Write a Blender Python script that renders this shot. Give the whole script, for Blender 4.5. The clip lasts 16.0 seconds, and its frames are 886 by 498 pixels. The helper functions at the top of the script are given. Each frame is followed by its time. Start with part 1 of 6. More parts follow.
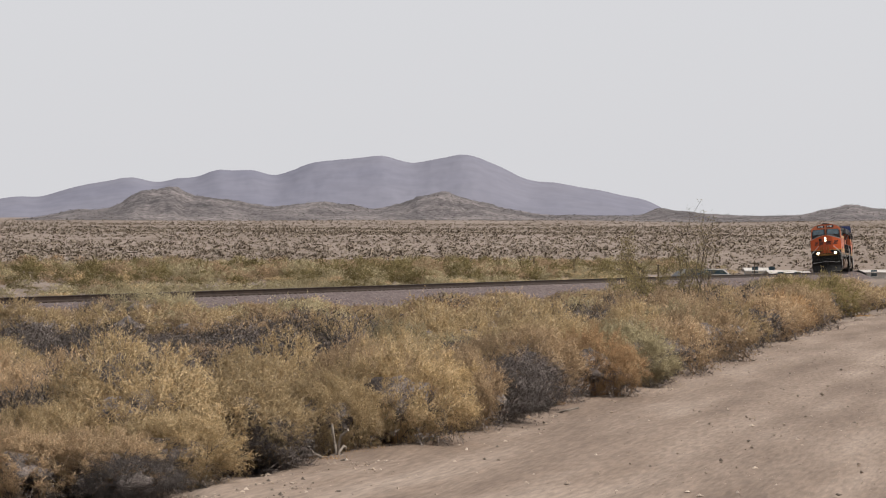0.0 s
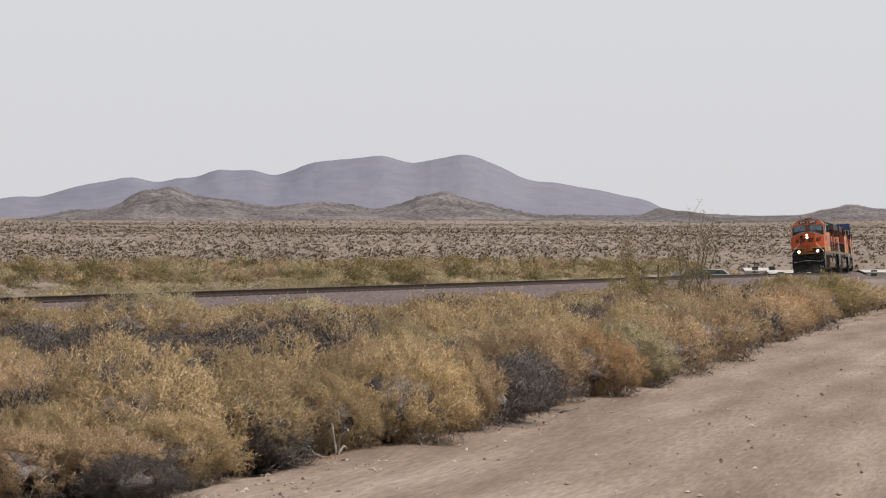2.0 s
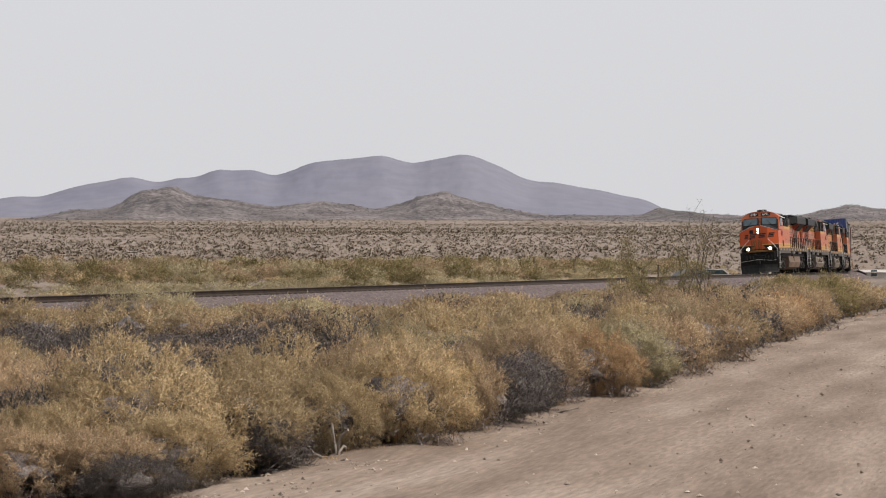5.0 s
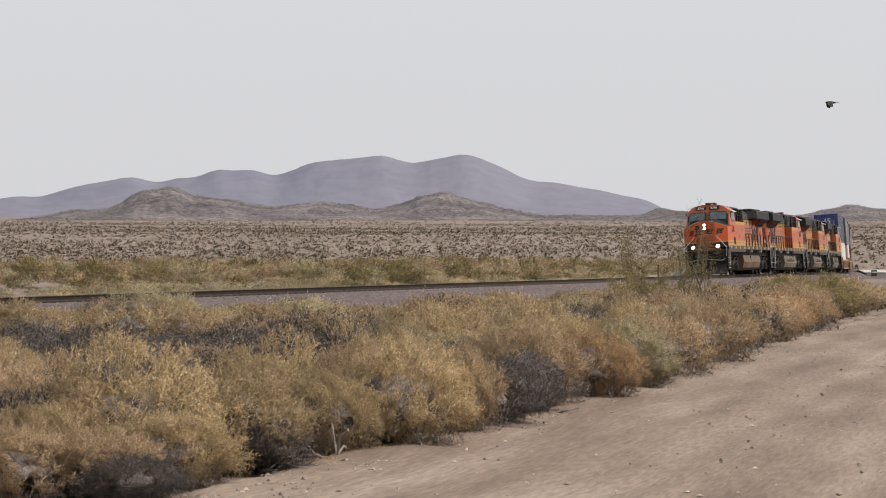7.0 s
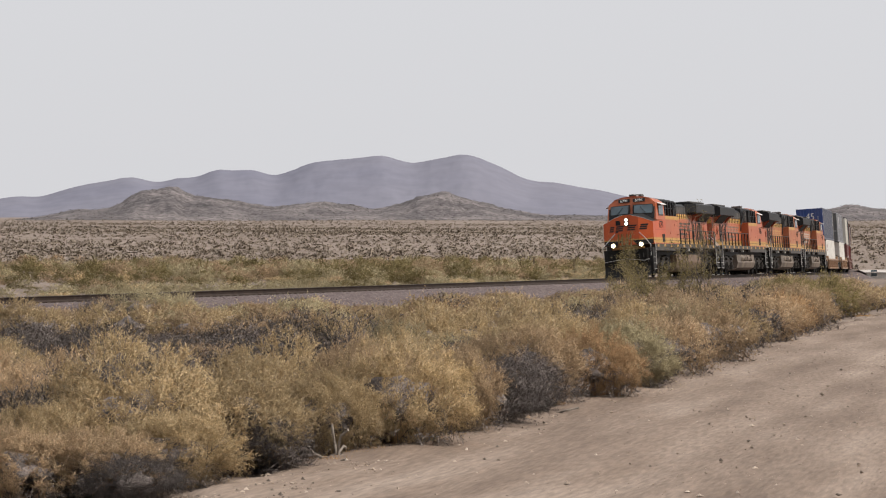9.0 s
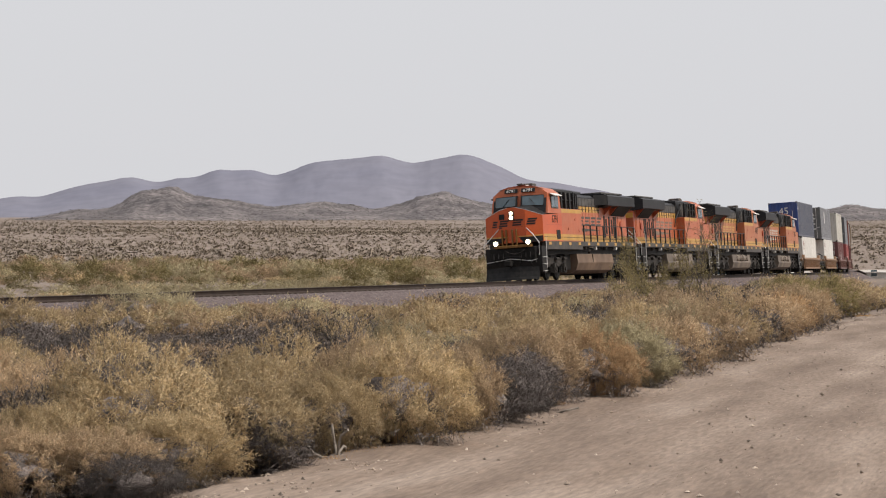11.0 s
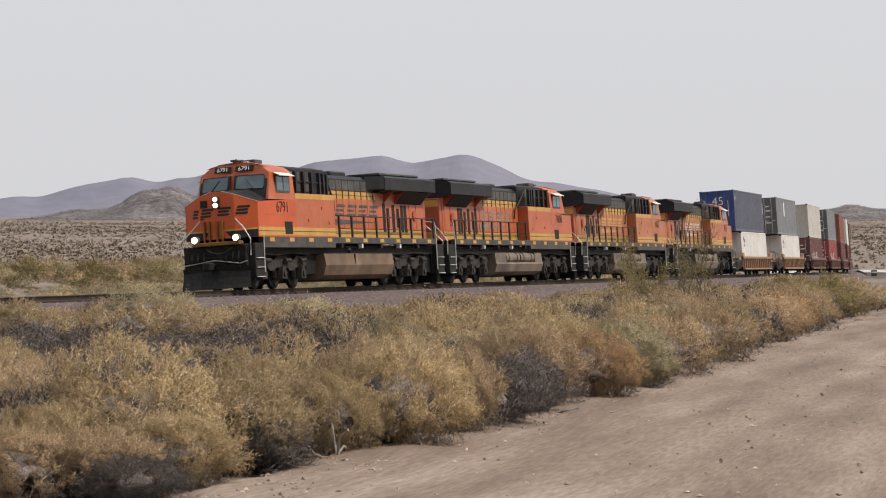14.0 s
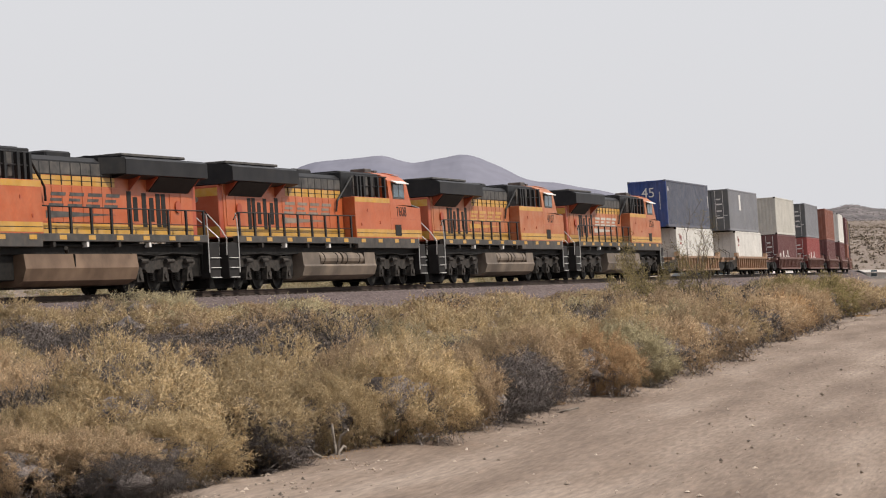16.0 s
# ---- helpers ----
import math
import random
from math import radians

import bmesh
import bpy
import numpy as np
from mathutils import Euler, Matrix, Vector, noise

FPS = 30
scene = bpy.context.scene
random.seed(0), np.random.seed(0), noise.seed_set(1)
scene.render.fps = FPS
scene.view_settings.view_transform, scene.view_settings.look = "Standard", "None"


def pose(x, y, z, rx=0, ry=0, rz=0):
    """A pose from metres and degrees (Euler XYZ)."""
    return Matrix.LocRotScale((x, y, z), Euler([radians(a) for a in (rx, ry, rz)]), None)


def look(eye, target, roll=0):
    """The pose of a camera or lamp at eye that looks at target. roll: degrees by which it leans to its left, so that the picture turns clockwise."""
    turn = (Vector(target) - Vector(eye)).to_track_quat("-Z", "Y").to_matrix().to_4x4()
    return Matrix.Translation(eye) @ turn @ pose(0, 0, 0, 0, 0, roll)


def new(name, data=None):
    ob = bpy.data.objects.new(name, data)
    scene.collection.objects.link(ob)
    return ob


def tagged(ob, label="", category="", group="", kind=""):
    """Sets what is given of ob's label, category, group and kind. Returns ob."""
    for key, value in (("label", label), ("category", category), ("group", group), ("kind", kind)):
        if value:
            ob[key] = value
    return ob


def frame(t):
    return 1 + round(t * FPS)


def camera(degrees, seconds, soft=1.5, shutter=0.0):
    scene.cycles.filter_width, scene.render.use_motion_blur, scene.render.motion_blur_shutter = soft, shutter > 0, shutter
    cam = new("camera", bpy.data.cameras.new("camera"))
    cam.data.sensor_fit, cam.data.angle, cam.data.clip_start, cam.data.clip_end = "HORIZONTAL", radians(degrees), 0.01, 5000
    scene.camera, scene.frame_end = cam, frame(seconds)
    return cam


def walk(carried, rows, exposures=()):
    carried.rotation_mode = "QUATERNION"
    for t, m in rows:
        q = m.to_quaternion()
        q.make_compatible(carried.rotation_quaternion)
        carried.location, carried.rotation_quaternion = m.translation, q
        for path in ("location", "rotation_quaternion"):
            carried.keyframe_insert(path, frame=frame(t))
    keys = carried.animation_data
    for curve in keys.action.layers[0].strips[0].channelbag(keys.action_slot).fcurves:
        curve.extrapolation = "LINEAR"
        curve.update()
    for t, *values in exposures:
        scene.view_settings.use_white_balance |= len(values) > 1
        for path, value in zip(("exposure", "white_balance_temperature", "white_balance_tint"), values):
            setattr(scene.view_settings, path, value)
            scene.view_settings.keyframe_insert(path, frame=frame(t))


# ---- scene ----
# camera: stands still by a dirt road, 1.65 m above it
EYE_Z = 1.65
cam = camera(19.508, 16.0, soft=1.1)
eye_pose = look((0, 0, EYE_Z), (0, 1000, EYE_Z + 1000 * 15.9 / 4560.7))
walk(cam, [(0.0, eye_pose), (16.0, eye_pose)], exposures=[(0.0, -0.03), (14.5, -0.03), (16.0, 0.04)])

# ---- light: hazy bright sky, veiled high sun ----
SUN_AZ, SUN_EL = radians(98), radians(54)
world = bpy.data.worlds.new("world")
scene.world = world
world.use_nodes = True
wn, wl = world.node_tree.nodes, world.node_tree.links
sky = wn.new("ShaderNodeTexSky")
sky.sky_type = "NISHITA"
sky.sun_disc = False
sky.sun_elevation, sky.sun_rotation = SUN_EL, SUN_AZ
sky.air_density, sky.dust_density, sky.ozone_density = 1.0, 6.0, 1.0
veil = wn.new("ShaderNodeMixRGB")          # thin high cloud over the whole sky
veil.inputs[0].default_value = 0.88
veil.inputs[2].default_value = (7.65, 7.66, 7.95, 1)
wl.new(sky.outputs[0], veil.inputs[1])
wl.new(veil.outputs[0], wn["Background"].inputs[0])
wn["Background"].inputs[1].default_value = 0.1

sun = new("sun", bpy.data.lights.new("sun", "SUN"))
sun.data.energy, sun.data.angle, sun.data.color = 4.2, radians(2.0), (1.0, 0.93, 0.84)
sun_way = Vector((math.sin(SUN_AZ) * math.cos(SUN_EL), math.cos(SUN_AZ) * math.cos(SUN_EL), math.sin(SUN_EL)))
sun.matrix_world = look(sun_way * 50, (0, 0, 0))


# ---- materials ----
ALBEDO = 0.84          # one common scale for all base colours


def ramp_mat(name, stops, scale=2.0, detail=6.0, rough=0.85, metal=0.0, bump=0.0, bump_scale=40.0,
             fine=0.25, fine_scale=60.0, stretch=(1, 1, 1), rand=0.0, island=0.0, dust=None, dust_amount=0.0, spec=0.3, thin=0.0):
    """Noise-mixed colour at two scales with relief; rand varies it by object, island by piece."""
    m = bpy.data.materials.new(name)
    m.use_nodes = True
    n, k = m.node_tree.nodes, m.node_tree.links
    b = n["Principled BSDF"]
    b.inputs["Roughness"].default_value, b.inputs["Metallic"].default_value = rough, metal
    b.inputs["Specular IOR Level"].default_value = spec
    co = n.new("ShaderNodeTexCoord")
    mp = n.new("ShaderNodeMapping")
    mp.inputs["Scale"].default_value = stretch
    k.new(co.outputs["Object"], mp.inputs[0])
    big = n.new("ShaderNodeTexNoise")
    big.inputs["Scale"].default_value, big.inputs["Detail"].default_value = scale, detail
    k.new(mp.outputs[0], big.inputs["Vector"])
    cr = n.new("ShaderNodeValToRGB")
    el = cr.color_ramp.elements
    while len(el) < len(stops):
        el.new(0.5)
    for e, (p, c) in zip(el, stops):
        e.position, e.color = p, (*(v * ALBEDO for v in c), 1)
    value = big.outputs["Fac"]
    if rand or island:
        src = n.new("ShaderNodeNewGeometry" if island else "ShaderNodeObjectInfo")
        mm = n.new("ShaderNodeMath")
        mm.operation = "MULTIPLY_ADD"
        mm.inputs[1].default_value = island or rand
        k.new(src.outputs["Random Per Island" if island else "Random"], mm.inputs[0])
        sub = n.new("ShaderNodeMath")
        sub.operation = "SUBTRACT"
        sub.inputs[1].default_value = (island or rand) / 2
        k.new(value, mm.inputs[2])
        k.new(mm.outputs[0], sub.inputs[0])
        value = sub.outputs[0]
    k.new(value, cr.inputs[0])
    colour = cr.outputs[0]
    sm = n.new("ShaderNodeTexNoise")
    sm.inputs["Scale"].default_value, sm.inputs["Detail"].default_value = fine_scale, 4
    k.new(mp.outputs[0], sm.inputs["Vector"])
    if fine:
        mr = n.new("ShaderNodeMapRange")
        mr.inputs["From Min"].default_value, mr.inputs["From Max"].default_value = 0.3, 0.7
        mr.inputs["To Min"].default_value, mr.inputs["To Max"].default_value = 1 - fine, 1 + fine
        k.new(sm.outputs["Fac"], mr.inputs[0])
        level = mr.outputs[0]
        if island:                                     # and a tone of its own for each plant
            oi = n.new("ShaderNodeObjectInfo")
            om = n.new("ShaderNodeMapRange")
            om.inputs["To Min"].default_value, om.inputs["To Max"].default_value = 1.05, 1.55
            k.new(oi.outputs["Random"], om.inputs[0])
            ml = n.new("ShaderNodeMath")
            ml.operation = "MULTIPLY"
            k.new(level, ml.inputs[0])
            k.new(om.outputs[0], ml.inputs[1])
            level = ml.outputs[0]
        mx = n.new("ShaderNodeVectorMath")
        mx.operation = "SCALE"
        k.new(colour, mx.inputs[0])
        k.new(level, mx.inputs["Scale"])
        colour = mx.outputs[0]
    if dust:
        dn = n.new("ShaderNodeTexNoise")
        dn.inputs["Scale"].default_value, dn.inputs["Detail"].default_value = scale * 2.3, 7
        k.new(co.outputs["Object"], dn.inputs["Vector"])
        dr = n.new("ShaderNodeMapRange")
        dr.inputs["From Min"].default_value, dr.inputs["From Max"].default_value = 0.38, 0.72
        dr.inputs["To Max"].default_value = dust_amount
        k.new(dn.outputs["Fac"], dr.inputs[0])
        dm = n.new("ShaderNodeMixRGB")
        dm.inputs[2].default_value = (*dust, 1)
        k.new(dr.outputs[0], dm.inputs[0])
        k.new(colour, dm.inputs[1])
        colour = dm.outputs[0]
    k.new(colour, b.inputs["Base Color"])
    if bump:
        bn = n.new("ShaderNodeTexNoise")
        bn.inputs["Scale"].default_value, bn.inputs["Detail"].default_value = bump_scale, 8
        k.new(mp.outputs[0], bn.inputs["Vector"])
        bp = n.new("ShaderNodeBump")
        bp.inputs["Strength"].default_value, bp.inputs["Distance"].default_value = 1.0, bump
        k.new(bn.outputs["Fac"], bp.inputs["Height"])
        k.new(bp.outputs[0], b.inputs["Normal"])
    if thin:                                           # dry leaves and twigs let light through
        tr = n.new("ShaderNodeBsdfTranslucent")
        k.new(colour, tr.inputs[0])
        ms = n.new("ShaderNodeMixShader")
        ms.inputs[0].default_value = thin
        k.new(b.outputs[0], ms.inputs[1])
        k.new(tr.outputs[0], ms.inputs[2])
        k.new(ms.outputs[0], n["Material Output"].inputs[0])
    return m


def two(c, spread=0.25):
    lo = tuple(v * (1 - spread) for v in c)
    hi = tuple(min(1, v * (1 + spread)) for v in c)
    return [(0.3, lo), (0.7, hi)]


def glow_mat(name, colour, strength):
    m = bpy.data.materials.new(name)
    m.use_nodes = True
    b = m.node_tree.nodes["Principled BSDF"]
    b.inputs["Base Color"].default_value = (*colour, 1)
    b.inputs["Emission Color"].default_value = (*colour, 1)
    b.inputs["Emission Strength"].default_value = strength
    return m


M = {
    "sand": ramp_mat("desert_soil", [(0.30, (0.155, 0.118, 0.094)), (0.5, (0.208, 0.161, 0.130)), (0.72, (0.262, 0.212, 0.176))], 0.02, 10, 0.95, bump=0.02, bump_scale=6, fine=0.22, fine_scale=0.9),
    "road": ramp_mat("dirt_road", [(0.30, (0.155, 0.112, 0.085)), (0.5, (0.222, 0.166, 0.129)), (0.70, (0.305, 0.240, 0.194))], 1.3, 10, 0.95, bump=0.016, bump_scale=22, fine=0.22, fine_scale=24, stretch=(1.0, 0.14, 1.0)),
    "ballast": ramp_mat("ballast", [(0.3, (0.070, 0.050, 0.049)), (0.5, (0.115, 0.087, 0.084)), (0.7, (0.185, 0.148, 0.142))], 6, 8, 0.9, bump=0.05, bump_scale=12, fine=0.4, fine_scale=14),
    "stone": ramp_mat("ballast_stone", [(0.2, (0.062, 0.045, 0.045)), (0.5, (0.135, 0.101, 0.098)), (0.85, (0.32, 0.26, 0.245))], 3, 3, 0.9, island=0.9, fine=0.1),
    "pebble": ramp_mat("road_gravel", [(0.15, (0.11, 0.09, 0.075)), (0.5, (0.30, 0.24, 0.19)), (0.85, (0.42, 0.35, 0.29))], 3, 3, 0.9, island=0.9, fine=0.1),
    "rail": ramp_mat("rail_steel", [(0.3, (0.028, 0.018, 0.014)), (0.7, (0.058, 0.038, 0.029))], 3, 6, 0.7, 0.3, fine=0.2),
    "rail_top": ramp_mat("rail_polished", two((0.30, 0.28, 0.27), 0.15), 3, 4, 0.35, 0.9, fine=0.1),
    "tie": ramp_mat("tie_wood", [(0.3, (0.045, 0.035, 0.029)), (0.7, (0.11, 0.086, 0.07))], 5, 6, 0.9, stretch=(1, 0.15, 1), fine=0.3),
    # mottled brown-grey rock, shifted slightly to blue for painted distance haze
    "hill": ramp_mat("haze_tinted_hill_rock", [(0.32, (0.075, 0.067, 0.070)), (0.5, (0.125, 0.110, 0.112)), (0.68, (0.19, 0.167, 0.165))], 0.018, 15, 0.95, fine=0.62, fine_scale=0.22, bump=3.0, bump_scale=0.05),
    # blue-grey distance haze is put into the mountain's base colour
    "mountain": ramp_mat("haze_tinted_mountain_rock", [(0.3, (0.192, 0.195, 0.245)), (0.7, (0.218, 0.218, 0.262))], 0.004, 9, 1.0, fine=0.06, fine_scale=0.03, spec=0.0),
    "straw": ramp_mat("dry_straw_twigs", [(0.1, (0.37, 0.26, 0.13)), (0.5, (0.55, 0.41, 0.235)), (0.9, (0.69, 0.55, 0.355))], 2.2, 3, 0.85, island=0.62, fine=0.30, fine_scale=34, bump=0.02, bump_scale=45, thin=0.38),
    "brown": ramp_mat("dry_brown_twigs", [(0.1, (0.32, 0.22, 0.13)), (0.5, (0.48, 0.345, 0.215)), (0.9, (0.61, 0.465, 0.31))], 2.2, 3, 0.85, island=0.62, fine=0.30, fine_scale=34, bump=0.02, bump_scale=45, thin=0.38),
    "rust": ramp_mat("rusty_dry_twigs", [(0.1, (0.30, 0.175, 0.085)), (0.5, (0.46, 0.30, 0.165)), (0.9, (0.60, 0.42, 0.25))], 2.2, 3, 0.85, island=0.62, fine=0.30, fine_scale=34, bump=0.02, bump_scale=45, thin=0.38),
    "olive": ramp_mat("olive_foliage", [(0.1, (0.13, 0.105, 0.045)), (0.5, (0.235, 0.19, 0.085)), (0.9, (0.36, 0.295, 0.145))], 2.2, 3, 0.85, island=0.62, fine=0.30, fine_scale=34, bump=0.02, bump_scale=45, thin=0.38),
    "sage": ramp_mat("pale_sage_foliage", [(0.1, (0.27, 0.225, 0.135)), (0.5, (0.43, 0.365, 0.225)), (0.9, (0.56, 0.485, 0.315))], 2.2, 3, 0.85, island=0.62, fine=0.30, fine_scale=34, bump=0.02, bump_scale=45, thin=0.38),
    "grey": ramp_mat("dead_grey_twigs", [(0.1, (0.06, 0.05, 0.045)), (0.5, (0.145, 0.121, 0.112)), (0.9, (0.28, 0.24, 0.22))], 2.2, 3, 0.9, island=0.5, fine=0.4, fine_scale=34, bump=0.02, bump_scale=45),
    "scrub": ramp_mat("far_scrub", [(0.2, (0.135, 0.108, 0.084)), (0.8, (0.23, 0.188, 0.146))], 0.05, 3, 0.95, island=0.7, fine=0.1),
    "hillscrub": ramp_mat("hill_scrub_and_boulders", [(0.2, (0.055, 0.048, 0.047)), (0.8, (0.135, 0.118, 0.112))], 0.05, 3, 0.95, island=0.8, fine=0.1),
    "bark": ramp_mat("grey_bark", two((0.15, 0.12, 0.095), 0.4), 9, 5, 0.9),
    "orange": ramp_mat("orange_paint", [(0.3, (0.40, 0.082, 0.019)), (0.7, (0.51, 0.118, 0.035))], 0.8, 6, 0.42, fine=0.08, fine_scale=9, dust=(0.47, 0.21, 0.12), dust_amount=0.26, spec=0.5),
    "orange_nose": ramp_mat("clean_orange_paint", [(0.3, (0.50, 0.072, 0.010)), (0.7, (0.60, 0.100, 0.016))], 0.8, 6, 0.38, fine=0.08, fine_scale=9, dust=(0.36, 0.12, 0.05), dust_amount=0.12, spec=0.4),
    "orange_old": ramp_mat("faded_orange_paint", [(0.3, (0.36, 0.098, 0.034)), (0.7, (0.46, 0.155, 0.064))], 0.8, 6, 0.5, fine=0.1, fine_scale=9, dust=(0.44, 0.25, 0.155), dust_amount=0.45, spec=0.4),
    "red": ramp_mat("dark_red_orange_paint", [(0.3, (0.33, 0.050, 0.016)), (0.7, (0.43, 0.075, 0.026))], 0.8, 6, 0.45, fine=0.08, dust=(0.5, 0.22, 0.13), dust_amount=0.2, spec=0.5),
    "yellow": ramp_mat("yellow_paint", two((0.52, 0.275, 0.035), 0.15), 1.5, 5, 0.45, fine=0.08, dust=(0.5, 0.34, 0.17), dust_amount=0.4, spec=0.5),
    "black": ramp_mat("black_paint", two((0.012, 0.012, 0.013), 0.3), 1.2, 6, 0.5, fine=0.1, dust=(0.05, 0.043, 0.037), dust_amount=0.3, spec=0.25),
    "roof_grey": ramp_mat("sooty_dark_grey_paint", two((0.016, 0.016, 0.018), 0.35), 0.9, 6, 0.5, fine=0.12, dust=(0.06, 0.054, 0.047), dust_amount=0.2, spec=0.2),
    "hood_grey": ramp_mat("dusty_grey_paint", two((0.055, 0.053, 0.052), 0.35), 1.3, 6, 0.6, fine=0.12, dust=(0.17, 0.15, 0.13), dust_amount=0.5),
    "emblem_grey": ramp_mat("weathered_grey_lettering", two((0.20, 0.175, 0.15), 0.3), 1.3, 6, 0.6, fine=0.12, dust=(0.34, 0.20, 0.12), dust_amount=0.6),
    "sill": ramp_mat("dark_grey_sill", two((0.055, 0.052, 0.05), 0.3), 1.5, 6, 0.6, fine=0.12, dust=(0.16, 0.125, 0.095), dust_amount=0.35),
    "under": ramp_mat("grimy_black_running_gear", two((0.008, 0.0075, 0.007), 0.4), 3, 6, 0.7, fine=0.2, dust=(0.035, 0.029, 0.024), dust_amount=0.35, spec=0.2),
    "truck": ramp_mat("dusty_truck_casting", two((0.022, 0.0195, 0.0175), 0.4), 3, 6, 0.8, fine=0.2, dust=(0.10, 0.082, 0.067), dust_amount=0.45),
    "plough": ramp_mat("scuffed_black_plough", two((0.007, 0.007, 0.007), 0.4), 2.5, 7, 0.45, fine=0.2, dust=(0.035, 0.03, 0.026), dust_amount=0.4, spec=0.2),
    "tank": ramp_mat("dusty_brown_tank", two((0.125, 0.080, 0.053), 0.18), 0.5, 7, 0.6, fine=0.12, dust=(0.25, 0.17, 0.115), dust_amount=0.6),
    "tank_grey": ramp_mat("dusty_grey_tank", two((0.13, 0.103, 0.082), 0.22), 0.5, 7, 0.6, fine=0.12, dust=(0.29, 0.23, 0.175), dust_amount=0.55),
    "white": ramp_mat("white_paint", two((0.72, 0.70, 0.67), 0.08), 2, 5, 0.5, fine=0.05),
    "silver": ramp_mat("silver_handrail", two((0.62, 0.60, 0.58), 0.1), 2, 4, 0.4, 0.3, fine=0.05),
    # blue in the dark glass colour stands for reflected sky
    "glass": ramp_mat("dark_sky_tint_glass", two((0.05, 0.085, 0.105), 0.4), 1.2, 2, 0.05, fine=0.0, spec=1.0),
    "louvre": ramp_mat("black_louvre", two((0.016, 0.014, 0.013), 0.3), 3, 4, 0.7, fine=0.1),
    "gold": ramp_mat("worn_gold_bars", two((0.20, 0.095, 0.022), 0.3), 3, 5, 0.5, fine=0.1),
    "lamp": glow_mat("headlamp_glow", (1.0, 0.80, 0.48), 9.0),
    "lens": ramp_mat("headlamp_rim", two((0.3, 0.29, 0.27), 0.1), 2, 2, 0.3, 0.6, fine=0.0),
    "bird": ramp_mat("dark_feathers", two((0.03, 0.028, 0.026), 0.3), 20, 4, 0.8),
    "pole": ramp_mat("weathered_pole", two((0.11, 0.085, 0.065), 0.3), 4, 5, 0.9),
    "house": ramp_mat("pale_stucco", two((0.66, 0.63, 0.58), 0.08), 0.6, 5, 0.9),
}
# the dull blue is the blue paint with sun haze mixed into its colour
for _n, _c in (("blue", (0.020, 0.055, 0.22)), ("slate", (0.20, 0.205, 0.225)), ("sunwashed_blue", (0.085, 0.095, 0.130)), ("beige", (0.52, 0.50, 0.45)), ("cream", (0.70, 0.68, 0.64)),
               ("maroon", (0.115, 0.032, 0.032)), ("crimson", (0.26, 0.045, 0.042)), ("charcoal", (0.10, 0.105, 0.11)), ("brick", (0.22, 0.072, 0.045)),
               ("tan", (0.45, 0.33, 0.20)), ("wellbrown", (0.27, 0.155, 0.085)), ("wellred", (0.14, 0.060, 0.045))):
    M[_n] = ramp_mat(_n + "_container_paint", two(_c, 0.12), 0.7, 6, 0.55, fine=0.08, fine_scale=8, dust=(0.36, 0.30, 0.25), dust_amount=0.14, spec=0.4)


# ---- mesh helpers ----
def part(name, bm, material, parent=None, label=""):
    """Link a bmesh as one mesh object under a thing."""
    me = bpy.data.meshes.new(name)
    bm.to_mesh(me)
    bm.free()
    me.materials.append(material)
    ob = new(name, me)
    ob.parent = parent
    if label:
        ob["label"] = label
    return ob


def raw(name, verts, faces, material, parent=None, smooth=False, normals=None):
    me = bpy.data.meshes.new(name)
    v, f = np.asarray(verts, dtype=np.float32), np.asarray(faces, dtype=np.int32)
    me.vertices.add(len(v))
    me.vertices.foreach_set("co", v.ravel())
    me.loops.add(f.size)
    me.loops.foreach_set("vertex_index", f.ravel())
    me.polygons.add(len(f))
    me.polygons.foreach_set("loop_start", np.arange(len(f), dtype=np.int32) * f.shape[1])
    me.polygons.foreach_set("use_smooth", np.full(len(f), smooth))
    me.update(calc_edges=True)
    if normals is not None:
        me.normals_split_custom_set_from_vertices(np.asarray(normals, dtype=np.float32).tolist())
    me.materials.append(material)
    ob = new(name, me)
    ob.parent = parent
    return ob


def add_box(bm, x0, x1, y0, y1, z0, z1, bevel=0.0):
    r = bmesh.ops.create_cube(bm, size=1.0)
    vs = r["verts"]
    for v in vs:
        v.co = Vector((x0 if v.co.x < 0 else x1, y0 if v.co.y < 0 else y1, z0 if v.co.z < 0 else z1))
    if bevel:
        es = list({e for v in vs for e in v.link_edges})
        bmesh.ops.bevel(bm, geom=es, offset=bevel, segments=1, affect="EDGES")
    return bm


def box(x0, x1, y0, y1, z0, z1, bevel=0.0):
    return add_box(bmesh.new(), min(x0, x1), max(x0, x1), min(y0, y1), max(y0, y1), min(z0, z1), max(z0, z1), bevel)


def prism(profile, axis, a, b, bm=None):
    """Extrude a closed 2D profile from a to b along an axis: 'x' takes (y, z), 'y' takes (x, z), 'z' takes (x, y)."""
    bm = bm or bmesh.new()
    def put(p, t):
        return {"x": (t, p[0], p[1]), "y": (p[0], t, p[1]), "z": (p[0], p[1], t)}[axis]
    A = [bm.verts.new(put(p, a)) for p in profile]
    B = [bm.verts.new(put(p, b)) for p in profile]
    n = len(A)
    bm.faces.new(A)
    bm.faces.new(B[::-1])
    for i in range(n):
        bm.faces.new((A[i], B[i], B[(i + 1) % n], A[(i + 1) % n]))
    bmesh.ops.recalc_face_normals(bm, faces=bm.faces)
    return bm


